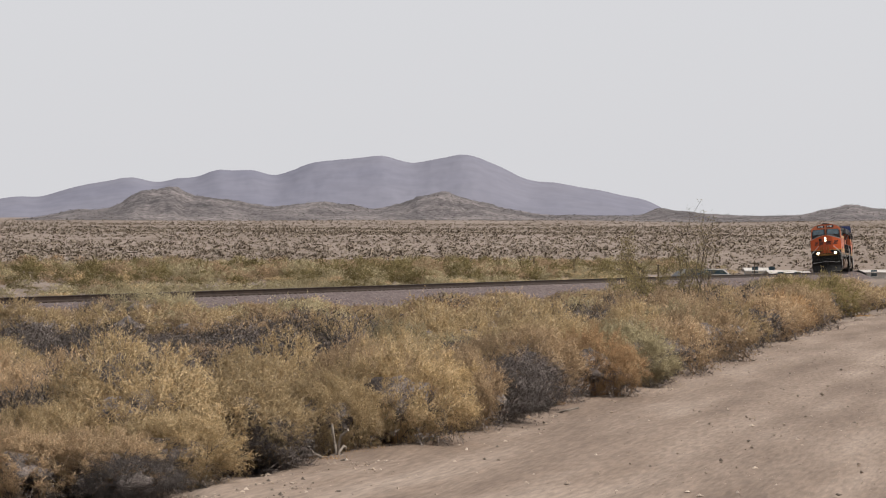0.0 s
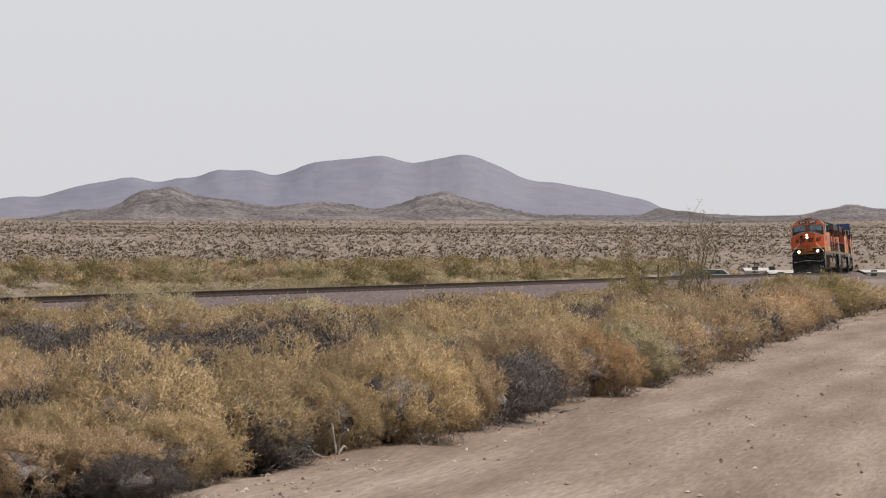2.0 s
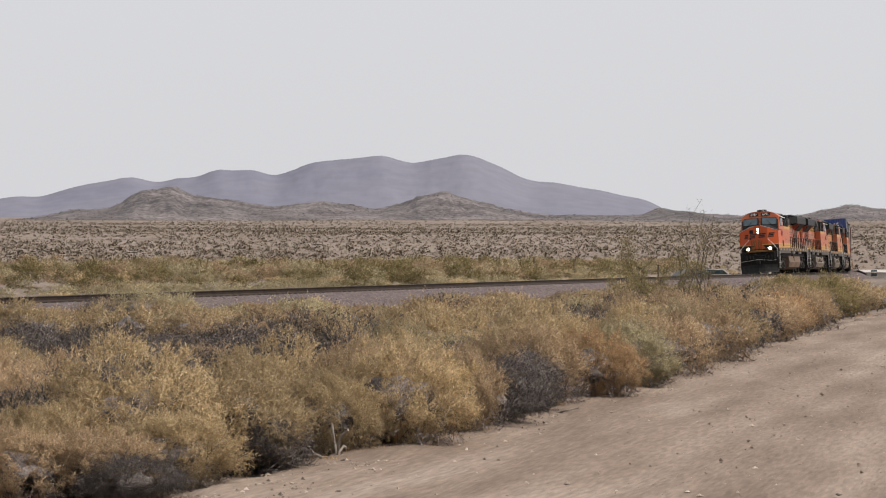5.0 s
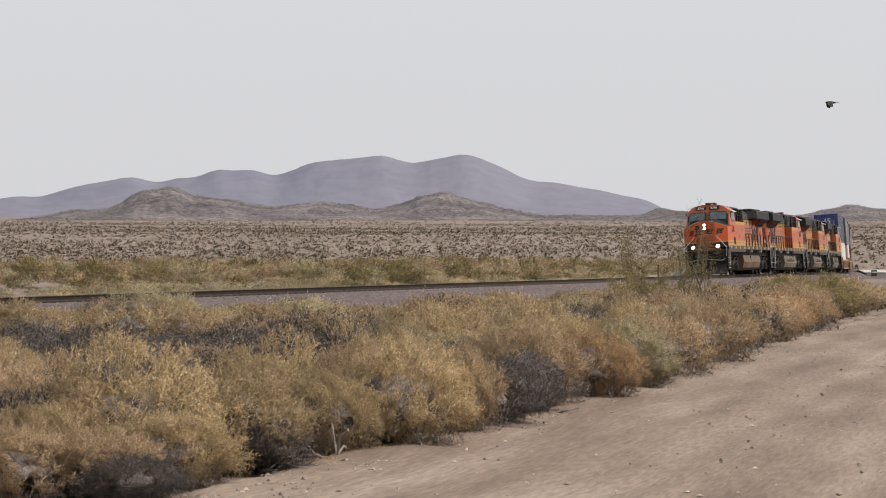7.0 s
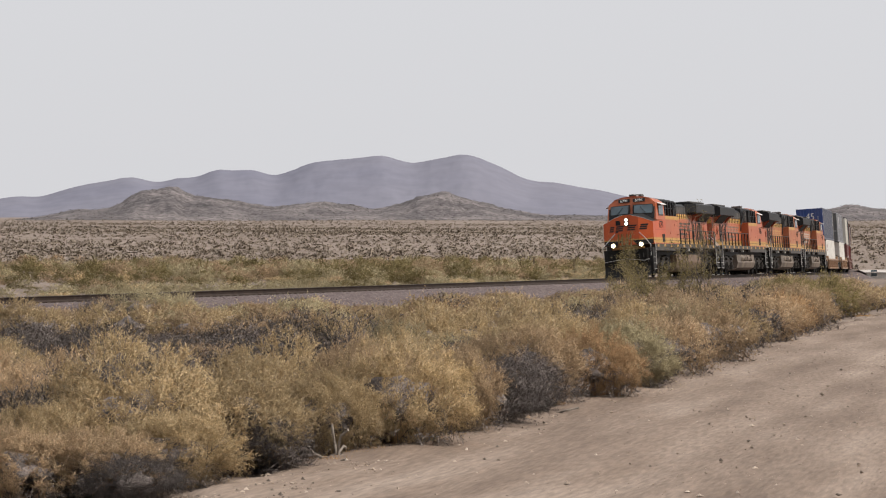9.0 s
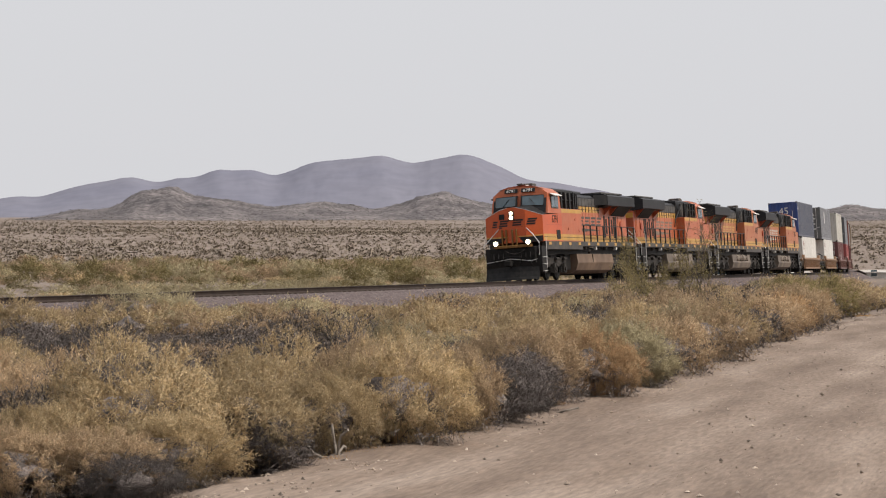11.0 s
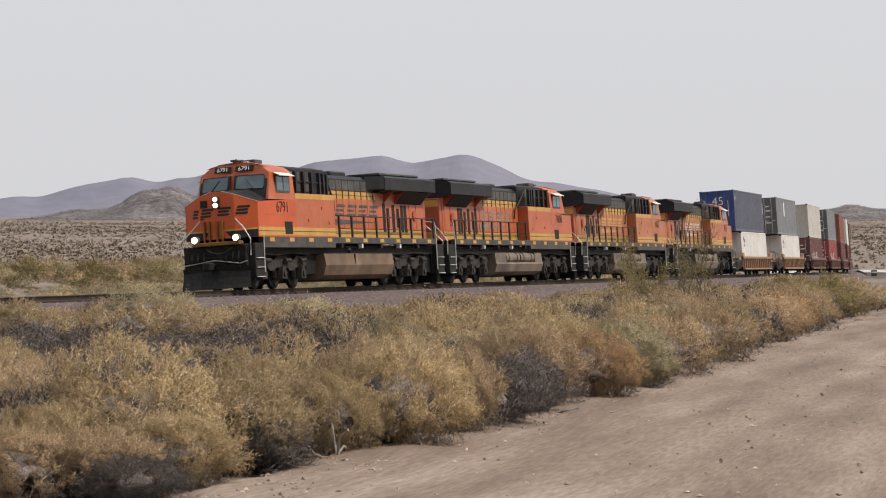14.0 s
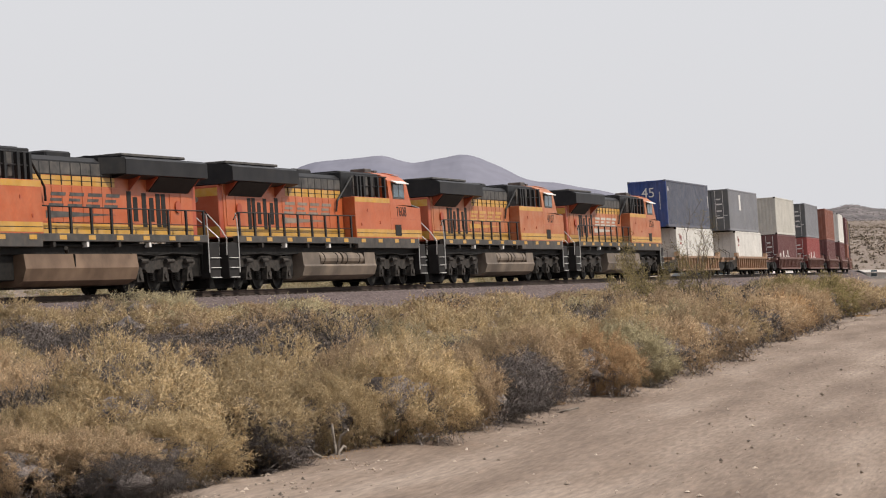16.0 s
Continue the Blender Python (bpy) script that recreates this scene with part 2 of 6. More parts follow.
def rod(points, r, n=6, bm=None):
    """A round bar through the points."""
    bm = bm or bmesh.new()
    pts = [Vector(p) for p in points]
    rings = []
    for i, p in enumerate(pts):
        d = (pts[min(i + 1, len(pts) - 1)] - pts[max(i - 1, 0)]).normalized()
        q = d.to_track_quat("Z", "Y")
        rings.append([bm.verts.new(p + q @ Vector((r * math.cos(2 * math.pi * k / n), r * math.sin(2 * math.pi * k / n), 0))) for k in range(n)])
    for a, b in zip(rings, rings[1:]):
        for k in range(n):
            bm.faces.new((a[k], a[(k + 1) % n], b[(k + 1) % n], b[k]))
    bm.faces.new(rings[0][::-1])
    bm.faces.new(rings[-1])
    return bm


def text_bm(body, size, m, depth=0.006):
    """Letters of the built-in font as a mesh, laid by the matrix m."""
    cu = bpy.data.curves.new("letters", "FONT")
    cu.body, cu.size, cu.extrude = body, size, depth
    cu.align_x, cu.align_y = "CENTER", "CENTER"
    ob = bpy.data.objects.new("letters", cu)
    me = bpy.data.meshes.new_from_object(ob)
    bm = bmesh.new()
    bm.from_mesh(me)
    bm.transform(m)
    bpy.data.objects.remove(ob)
    bpy.data.curves.remove(cu)
    bpy.data.meshes.remove(me)
    return bm


def axes(origin, right, up):
    r, u = Vector(right).normalized(), Vector(up).normalized()
    n = r.cross(u)
    m = Matrix((r, u, n)).transposed().to_4x4()
    return Matrix.Translation(origin) @ m


def smooth(a, b, x):
    t = np.clip((x - a) / (b - a), 0, 1)
    return t * t * (3 - 2 * t)


def value_noise(x, y, seed):
    """Smooth random field on a unit grid, 0 to 1."""
    xi, yi = np.floor(x).astype(np.int64), np.floor(y).astype(np.int64)
    fx, fy = x - xi, y - yi
    fx, fy = fx * fx * (3 - 2 * fx), fy * fy * (3 - 2 * fy)
    def h(i, j):
        k = (i * 374761393 + j * 668265263 + seed * 1442695041) & 0x7FFFFFFF
        k = ((k ^ (k >> 13)) * 1274126177) & 0x7FFFFFFF
        return ((k ^ (k >> 16)) & 0xFFFF) / 65535.0
    a, b, c, d = h(xi, yi), h(xi + 1, yi), h(xi, yi + 1), h(xi + 1, yi + 1)
    return (a * (1 - fx) + b * fx) * (1 - fy) + (c * (1 - fx) + d * fx) * fy


def fbm(x, y, seed, octaves=5):
    s, a, t = 0.0, 0.5, 0.0
    for i in range(octaves):
        s = s + a * value_noise(x * 2 ** i, y * 2 ** i, seed + i)
        t += a
        a *= 0.5
    return s / t


# ---- the line of the track: an arc that runs out straight at both ends ----
P0, TH0, BEND, S_END, S_START = (-11.062, 91.493), 0.36888, 0.00093, 228.0, -90.0
RAIL_Z = EYE_Z - 1.1535
RAD = 1 / BEND
CEN = (P0[0] - RAD * math.cos(TH0), P0[1] + RAD * math.sin(TH0))


def track_at(s):
    """Place (x, y, z of the rail head) and heading at s metres along the line; the heading is from +y towards +x."""
    c = min(max(s, S_START), S_END)
    th = TH0 - BEND * c
    x, y = CEN[0] + RAD * math.cos(th), CEN[1] - RAD * math.sin(th)
    x, y = x + (s - c) * math.sin(th), y + (s - c) * math.cos(th)
    return x, y, RAIL_Z - 2e-5 * (c - 60) ** 2, th


def track_coords(x, y):
    """Arrays s, w of points on the plan: along the line, and to its right."""
    rx, ry = x - CEN[0], y - CEN[1]
    th = np.arctan2(-ry, rx)
    s = (TH0 - th) / BEND
    w = np.hypot(rx, ry) - RAD
    for lim, sign in ((S_END, 1), (S_START, -1)):
        px, py, _, t = track_at(lim)
        ds = (x - px) * math.sin(t) + (y - py) * math.cos(t)
        far = (s - lim) * sign > 0
        s = np.where(far, lim + ds, s)
        w = np.where(far, (x - px) * math.cos(t) - (y - py) * math.sin(t), w)
    return s, w


def cant_at(s):
    """Cant of the curve in radians: the outer rail is the higher one; it runs out on the straight."""
    return math.radians(4.0) * min(max((300 - s) / 80, 0.0), 1.0)


def rail_z(s):
    return RAIL_Z - 2e-5 * (np.clip(s, S_START, S_END) - 60) ** 2


# the road's left edge runs through (ROAD_X, ROAD_Y) at slope ROAD_K; d is the distance to its left
ROAD_X, ROAD_Y, ROAD_K = -1.1, 20.3, 0.252
RC = 1 / math.hypot(1, ROAD_K)


def road_d(x, y):
    return (ROAD_X + ROAD_K * (y - ROAD_Y) - x) * RC


def ground_z(x, y):
    x, y = np.asarray(x, float), np.asarray(y, float)
    r = np.hypot(x, y)
    s, w = track_coords(x, y)
    d = road_d(x, y)
    z = -0.32 * smooth(0.2, 3.5, d) * (1 - smooth(170, 300, r)) + 0.10 * (fbm(x * 0.35, y * 0.35, 3, 4) - 0.5) * smooth(0.1, 1.5, d)
    z = z - 0.05 * smooth(0.1, -0.5, d) * smooth(-10.5, -9.5, d)
    a = x / np.maximum(np.abs(y), 1.0)
    z = z - 2.4 * np.exp(-((a - 0.150) / 0.035) ** 2 - ((r - 365) / 60) ** 2) * (y > 0) - 0.55 * np.exp(-((a - 0.10) / 0.025) ** 2 - ((r - 240) / 38) ** 2) * (y > 0)
    z = z + np.clip(rail_z(s) - RAIL_Z, -0.5, 0) * smooth(60, 10, np.abs(w)) * smooth(100, 180, s)
    rise = np.clip(r - 330, 0, None)
    z = z + 0.0178 * rise * rise / (rise + 90)
    z = z + smooth(350, 900, r) * 5.0 * (fbm(x * 0.004, y * 0.0025, 11, 4) - 0.5)
    return z


# ---- the large ground ----
def build_ground():
    az = np.concatenate([np.arange(-180, -13, 4.0), np.arange(-13, 13.01, 0.12), np.arange(14, 180.1, 4.0)])
    az[-1] = 180.0
    rad = 1.5 * np.exp(np.arange(0, 441) * (math.log(4850 / 1.5) / 440))
    A, R = np.meshgrid(np.radians(az), rad)
    X, Y = R * np.sin(A), R * np.cos(A)
    Z = ground_z(X, Y)
    n, k = A.shape
    i = np.arange(n * k).reshape(n, k)
    f = np.stack([i[:-1, :-1], i[:-1, 1:], i[1:, 1:], i[1:, :-1]], -1).reshape(-1, 4)
    v = np.stack([X, Y, Z], -1).reshape(-1, 3)
    ob = raw("ground", v, f, M["sand"], smooth=True)
    tagged(ob, "pale tan sandy desert ground rising to hills", "ground", kind="structure")
    # a plain cap under the camera's feet
    bm = bmesh.new()
    bmesh.ops.create_circle(bm, cap_ends=True, segments=24, radius=1.6)
    bm.transform(Matrix.Translation((0, 0, -0.051)))
    tagged(part("ground_patch", bm, M["sand"]), "tan sandy soil under the viewpoint", "ground", kind="structure")


def build_road():
    t = np.concatenate([np.arange(-25, 80, 0.18), np.arange(80, 420, 1.2)])
    q = np.concatenate([[-0.14, -0.04], np.arange(0, 9.0, 0.12), [9.05, 9.15]])
    T, Q = np.meshgrid(t, q, indexing="ij")
    jag = (fbm(T * 0.55, T * 0 + 3, 5, 5) - 0.5) * 0.75 + (fbm(T * 2.7, T * 0 + 9, 6, 3) - 0.5) * 0.3
    Qe = Q + jag * smooth(2.0, 0.0, Q)
    z = 0.02 + 0.035 * (fbm(T * 0.10, Q * 1.5, 21, 4) - 0.5) + 0.020 * (fbm(T * 1.6, Q * 2.2, 22, 4) - 0.5)
    for c in (2.7, 4.5, 6.6):                                  # shallow wheel tracks
        z = z - 0.032 * np.exp(-((Q - c - 0.15 * np.sin(T * 0.05)) / 0.32) ** 2)
    z = z + 0.05 * np.exp(-((Q - 0.35) / 0.35) ** 2) * fbm(T * 0.9, Q * 2, 23, 4)     # loose berm at the edge
    z = z - 0.13 * smooth(0.02, -0.14, Q) - 0.13 * smooth(9.0, 9.15, Q)
    ux, uy = ROAD_K * RC, RC
    X = ROAD_X + T * ux + Qe * uy
    Y = ROAD_Y + T * uy - Qe * ux
    # local frame: y along the road
    n, k = T.shape
    i = np.arange(n * k).reshape(n, k)
    f = np.stack([i[:-1, :-1], i[:-1, 1:], i[1:, 1:], i[1:, :-1]], -1).reshape(-1, 4)
    v = np.stack([Qe, T, z], -1).reshape(-1, 3)
    ob = raw("road", v, f[:, ::-1], M["road"], smooth=True)
    ob.matrix_world = Matrix.Translation((ROAD_X, ROAD_Y, 0)) @ Matrix.Rotation(-math.atan(ROAD_K), 4, "Z")
    tagged(ob, "pale graded dirt road with faint wheel tracks", "road", kind="structure")


def stones(name, places, sizes, material, rng, flat=0.7):
    """Many little angular stones as one mesh."""
    base = np.array([(1, 0, 0), (-1, 0, 0), (0, 1, 0), (0, -1, 0), (0, 0, 1), (0, 0, -1)], float)
    tri = np.array([(0, 2, 4), (2, 1, 4), (1, 3, 4), (3, 0, 4), (2, 0, 5), (1, 2, 5), (3, 1, 5), (0, 3, 5)])
    n = len(places)
    v = base[None] * (1 + 0.35 * rng.standard_normal((n, 6, 1)).clip(-1.5, 1.5)) + 0.2 * rng.standard_normal((n, 6, 3))
    a = rng.uniform(0, 6.28, n)
    c, s = np.cos(a)[:, None], np.sin(a)[:, None]
    vx, vy = v[..., 0] * c - v[..., 1] * s, v[..., 0] * s + v[..., 1] * c
    v = np.stack([vx, vy, v[..., 2] * flat], -1) * sizes[:, None, None] + places[:, None]
    f = (tri[None] + 6 * np.arange(n)[:, None, None]).reshape(-1, 3)
    return raw(name, v.reshape(-1, 3), f, material)


def build_track():
    s = np.concatenate([np.arange(-45, 235, 0.5), np.arange(235, 620, 4.0)])
    base = np.array([track_at(a) for a in s])
    cant = np.array([cant_at(a) for a in s])[:, None]
    # ballast bank
    prof = [(-4.6, -1.25), (-3.6, -0.75), (-2.7, -0.32), (-1.95, -0.27), (-1.3, -0.25), (-0.6, -0.24), (0, -0.24), (0.6, -0.24),
            (1.3, -0.25), (1.95, -0.27), (2.3, -0.38), (2.65, -0.46), (3.0, -0.62), (3.35, -0.76), (3.7, -0.92), (4.1, -1.1), (4.6, -1.35)]
    rng = np.random.default_rng(4)
    W = np.array([p[0] for p in prof])[None] + 0.10 * (fbm(s[:, None] * 0.8, np.arange(len(prof))[None] * 1.7, 31, 3) - 0.5)
    Z = np.array([p[1] for p in prof])[None] + base[:, 2:3] + 0.10 * (fbm(s[:, None] * 1.3, np.arange(len(prof))[None] * 2.1, 32, 3) - 0.5) * (np.abs(W) > 1.9) + (np.clip(W, -2.2, 1.6) - 0.75) * cant
    X = base[:, 0:1] + W * np.cos(base[:, 3:4])
    Y = base[:, 1:2] - W * np.sin(base[:, 3:4])
    n, k = X.shape
    i = np.arange(n * k).reshape(n, k)
    f = np.stack([i[:-1, :-1], i[:-1, 1:], i[1:, 1:], i[1:, :-1]], -1).reshape(-1, 4)
    tagged(raw("ballast_bank", np.stack([X, Y, Z], -1).reshape(-1, 3), f, M["ballast"]), "purplish grey crushed-stone ballast bank under the rails", "ballast", kind="structure")
    # loose stones on the near slope
    m = 19000
    ss = -45 + 230 * rng.uniform(0, 1, m) ** 1.35
    ww = rng.uniform(1.75, 4.3, m)
    b = np.array([track_at(a) for a in ss])
    zz = np.interp(ww, [p[0] for p in prof], [p[1] for p in prof]) + b[:, 2] + 0.01
    pl = np.stack([b[:, 0] + ww * np.cos(b[:, 3]), b[:, 1] - ww * np.sin(b[:, 3]), zz], -1)
    tagged(stones("ballast_stones", pl, rng.uniform(0.025, 0.07, m), M["stone"], rng), "loose grey and reddish ballast stones", "stones", kind="stuff")
    # rails
    for side, nm in ((0.75, "rail_near"), (-0.75, "rail_far")):
        sec = [(-0.07, -0.205), (0.07, -0.205), (0.07, -0.180), (0.012, -0.14), (0.012, -0.05), (0.036, -0.035), (0.036, -0.006), (-0.036, -0.006), (-0.036, -0.035), (-0.012, -0.05), (-0.012, -0.14), (-0.07, -0.180)]
        w = np.array([p[0] for p in sec])[None] + side
        z = np.array([p[1] for p in sec])[None] + base[:, 2:3] + (side - 0.75) * cant
        x, y = base[:, 0:1] + w * np.cos(base[:, 3:4]), base[:, 1:2] - w * np.sin(base[:, 3:4])
        n, k = x.shape
        i = np.arange(n * k).reshape(n, k)
        j = np.roll(i, -1, 1)
        f = np.stack([i[:-1], j[:-1], j[1:], i[1:]], -1).reshape(-1, 4)
        rail = raw(nm, np.stack([x, y, z], -1).reshape(-1, 3), f, M["rail"])
        tagged(rail, "rusty brown steel rail with a polished head", "rail", kind="structure")
        hw = np.array([side - 0.034, side + 0.034])[None]
        x, y = base[:, 0:1] + hw * np.cos(base[:, 3:4]), base[:, 1:2] - hw * np.sin(base[:, 3:4])
        z = np.repeat(base[:, 2:3] - 0.002 + (side - 0.75) * cant, 2, 1)
        i = np.arange(n * 2).reshape(n, 2)
        f = np.stack([i[:-1, 0], i[:-1, 1], i[1:, 1], i[1:, 0]], -1)
        raw("rail_head", np.stack([x, y, z], -1).reshape(-1, 3), f, M["rail_top"], rail)["label"] = "polished running surface"
    # sleepers: the near stretch one by one, the far rest joined
    bm = add_box(bmesh.new(), -0.115, 0.115, -1.3, 1.3, -0.16, 0.0, 0.01)
    me = bpy.data.meshes.new("sleeper")
    bm.to_mesh(me)
    bm.free()
    me.materials.append(M["tie"])
    bank = bpy.data.objects["ballast_bank"]
    for q in range(290):
        x, y, z, th = track_at(-22 + q * 0.56)
        ob = new("sleeper", me)
        ob.parent = bank
        ob.matrix_local = Matrix.Translation((x, y, z - 0.222 - 0.75 * cant_at(-22 + q * 0.56) + random.uniform(0.0, 0.012))) @ Matrix.Rotation(math.pi / 2 - th + random.uniform(-0.02, 0.02), 4, "Z") @ Matrix.Rotation(-cant_at(-22 + q * 0.56), 4, "X")


# ---- hills and mountains ----
def build_ridge(name, peaks, r0, r1, rows, material, label, foot_y, seed, rough):
    """A range from its peaks: (azimuth as an offset in thousandths, height in thousandths of the distance, width)."""
    az = np.linspace(-0.26, 0.26, 760)
    rc = (r0 + r1) / 2
    H = np.zeros_like(az)
    for a, h, w in peaks:
        H += h * 1e-3 * rc * np.exp(-((az - a * 1e-3) / (w * 1e-3)) ** 2)
    v = np.linspace(0, 1, rows)
    V, A = np.meshgrid(v, az, indexing="ij")
    R = r0 + (r1 - r0) * V
    wob = (fbm(A * 55 + 7, V * 4, seed, 5) - 0.5)
    c = np.clip(1 - np.abs(V - 0.55 + (0.16 if rough > 0.4 else 0.03) * wob) / 0.55, 0, 1)
    crest = smooth(0.0, 1.0, c) * 0.45 + c * 0.55
    spur = np.abs(fbm(A * 120, V * 5, seed + 9, 5) - 0.5) * 2
    fine = fbm(A * 420, V * 30, seed + 19, 4) - 0.5
    Z = ground_z(R * np.sin(A), R * np.cos(A)) * 0 + foot_y * R + H[None] * (crest * (1 - rough * spur * (1 - c)) + (0.10 if rough > 0.4 else 0.010) * fine * (0.4 + crest)) - 6 * (1 - smooth(0, 0.06, V))
    n, k = Z.shape
    i = np.arange(n * k).reshape(n, k)
    f = np.stack([i[:-1, :-1], i[:-1, 1:], i[1:, 1:], i[1:, :-1]], -1).reshape(-1, 4)
    ob = raw(name, np.stack([R * np.sin(A), R * np.cos(A), Z + EYE_Z], -1).reshape(-1, 3), f, material, smooth=True)
    tagged(ob, label, "hills", kind="structure")
    return np.stack([R * np.sin(A), R * np.cos(A), Z + EYE_Z], -1)[2:int(rows * 0.6)]


def px(a):
    return (a - 784) / 4.5607


def build_hills():
    far = [(px(a), h / 4.5607, w / 4.5607) for a, h, w in (
        (-21, 31.6, 50), (43, 36.2, 46), (105, 34.2, 44), (162, 51.6, 51), (232, 64.2, 54), (287, 28.3, 52), (325, 49.6, 43), (383, 72.4, 43), (445, 78.1, 47), (510, 56.9, 47), (562, 71.2, 49),
        (620, 80.5, 51), (681, 86.0, 49), (739, 61.8, 49), (788, 73.7, 48), (831, 59.8, 41), (878, 71.5, 48), (933, 45, 52), (991, 48, 53), (1064, 47, 59), (1200, 8, 131), (1141, 26.7, 48))]
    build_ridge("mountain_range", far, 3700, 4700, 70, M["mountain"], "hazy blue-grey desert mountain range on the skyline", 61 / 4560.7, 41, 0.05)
    near = [(px(a), h / 4.5607, w / 4.5607) for a, h, w in (
        (12, 3, 35), (57, 6.2, 35), (99, 10.3, 34), (145, 21.1, 36), (195, 19.1, 34), (240, 38.5, 33), (277, 40.1, 32), (313, 46, 30), (356, 34.2, 34), (401, 32.1, 37), (450, 26.7, 37), (496, 17.9, 34),
        (531, 20.8, 35), (575, 31.7, 37), (625, 27.2, 35), (671, 12.1, 35), (698, 18.3, 35), (740, 36, 34), (784, 43.7, 33), (826, 31.4, 33))]
    near += [(px(a), h / 4.5607, w / 4.5607) for a, h, w in (
        (866, 24, 33), (911, 18.5, 37), (963, 11.9, 40), (1019, 12, 40), (1076, 11.2, 39), (1126, 10.1, 36), (1164, 16.8, 25), (1204, 18.6, 40), (1265, 13.1, 43), (1330, 11.1, 44), (1392, 11.1, 40),
        (1451, 18.1, 36), (1501, 27.5, 36), (1560, 22.1, 40))]
    return build_ridge("hill_range", near, 2350, 2950, 70, M["hill"], "low rocky brown-grey hills with sparse scrub", 61 / 4560.7, 57, 0.6)


build_ground()
build_road()
build_track()
HILL = build_hills()


# ---- shrubs ----
def blades(rng, root, way, length, width):
    """Thin tapered triangles from root points along ways; returns verts and faces."""
    n = len(root)
    side = np.cross(way, rng.standard_normal((n, 3)))
    side /= np.linalg.norm(side, axis=1, keepdims=True) + 1e-9
    v = np.stack([root - side * width[:, None] / 2, root + side * width[:, None] / 2, root + way * length[:, None]], 1)
    return v.reshape(-1, 3), np.arange(3 * n).reshape(-1, 3)


def unit(a):
    return a / (np.linalg.norm(a, axis=1, keepdims=True) + 1e-9)


def ico(level):
    bm = bmesh.new()
    bmesh.ops.create_icosphere(bm, subdivisions=level, radius=1.0)
    v = np.array([tuple(a.co) for a in bm.verts])
    f = np.array([[a.index for a in q.verts] for q in bm.faces])
    bm.free()
    return v, f


def crown_data(seed, n_tufts, n_puffs, per, side, blade, width, subdiv, open_=0.0):
    """A rounded bush of radius 1 and height 1: tufts made of small puffs of fine sprays round a solid inner hull that
    stands for shade.
    """
    rng = np.random.default_rng(seed)
    tuft = unit(rng.standard_normal((n_tufts, 3)) + np.array([0, 0, 0.25]))
    reach = rng.uniform(0.08, 0.36, n_tufts)
    wide = rng.uniform(0.16, 0.34, n_tufts)
    lean = rng.normal(0, 0.10, 3)

    def radius(d):
        ang = np.arccos(np.clip(d @ tuft.T, -1, 1))
        lump = (reach * np.sqrt(np.clip(1 - (ang / (wide * 1.5)) ** 2, 0, 1))).max(1)
        return (0.66 - 0.14 * open_) * (1 + 0.10 * np.sin(3 * d[:, 0] + seed) * np.cos(2.3 * d[:, 1])) + lump + d @ lean

    def place(d, r):
        p = d * r[:, None]
        up = p[:, 2] > 0
        z = 0.40 + np.where(up, 0.60, 0.36) * p[:, 2]
        pinch = 1 - 0.30 * smooth(0.40, 0.0, z)
        return np.stack([p[:, 0] * pinch, p[:, 1] * pinch, z], -1)
    d, f = ico(subdiv)
    hull = place(d, radius(d) * (0.46 - 0.10 * open_) * (1 + 0.14 * rng.standard_normal(len(d))))
    g = np.cross(hull[f[:, 1]] - hull[f[:, 0]], hull[f[:, 2]] - hull[f[:, 0]])
    hn = np.zeros_like(hull)
    for k in range(3):
        np.add.at(hn, f[:, k], g)
    hn = unit(hn)
    # puffs of sprays: each spray a stalk with short side twigs, spreading from the heart of its puff
    q = unit(rng.standard_normal((n_puffs, 3)) + np.array([0, 0, 0.18]))
    own = tuft[np.argmax(q @ tuft.T, 1)]
    out = unit(q * 0.8 + own * 0.55 + np.array([0, 0, 0.2]))
    heart = place(q, radius(q) * (0.58 + 0.36 * rng.uniform(0, 1, n_puffs) ** 0.6))
    puff = blade * rng.uniform(1.9, 3.7, n_puffs)
    of = np.repeat(np.arange(n_puffs), per)
    n_sprays = len(of)
    way = unit(out[of] * 0.9 + 0.62 * rng.standard_normal((n_sprays, 3)))
    root = heart[of] + 0.25 * puff[of][:, None] * rng.standard_normal((n_sprays, 3)) * 0.6
    length = puff[of] * rng.uniform(0.6, 1.2, n_sprays)
    v0, f0 = blades(rng, root, way, length, np.full(n_sprays, width * 0.9))
    t = rng.uniform(0.25, 1.0, (n_sprays, side, 1))
    bend = 0.3 * rng.standard_normal((n_sprays, 1, 3)) * t * t
    p = (root[:, None] + (way[:, None] * t + bend) * length[:, None, None]).reshape(-1, 3)
    w = unit((way[:, None] * 0.9 + 0.7 * rng.standard_normal((n_sprays, side, 3))).reshape(-1, 3))
    m = len(p)
    v1, f1 = blades(rng, p, w, blade * rng.uniform(0.4, 1.1, m), width * rng.uniform(0.6, 1.2, m))
    sn = unit(way * 0.75 + out[of] * 0.45)
    nrm = np.concatenate([np.repeat(sn, 3, 0), np.repeat(sn, side * 3, 0)])
    nrm = unit(nrm + 0.22 * rng.standard_normal(nrm.shape))
    v = np.concatenate([v0, v1])
    ff = facing(v, np.concatenate([f0, f1 + len(v0)]), nrm)
    top = np.percentile(v[:, 2], 99)
    rim = np.percentile(np.hypot(v[:, 0], v[:, 1]), 96)
    v, hull = v / np.array([rim, rim, top]), hull / np.array([rim, rim, top])
    v[:, 2], hull[:, 2] = np.abs(v[:, 2]), np.abs(hull[:, 2])
    return (v, ff, nrm), (hull, f, hn)


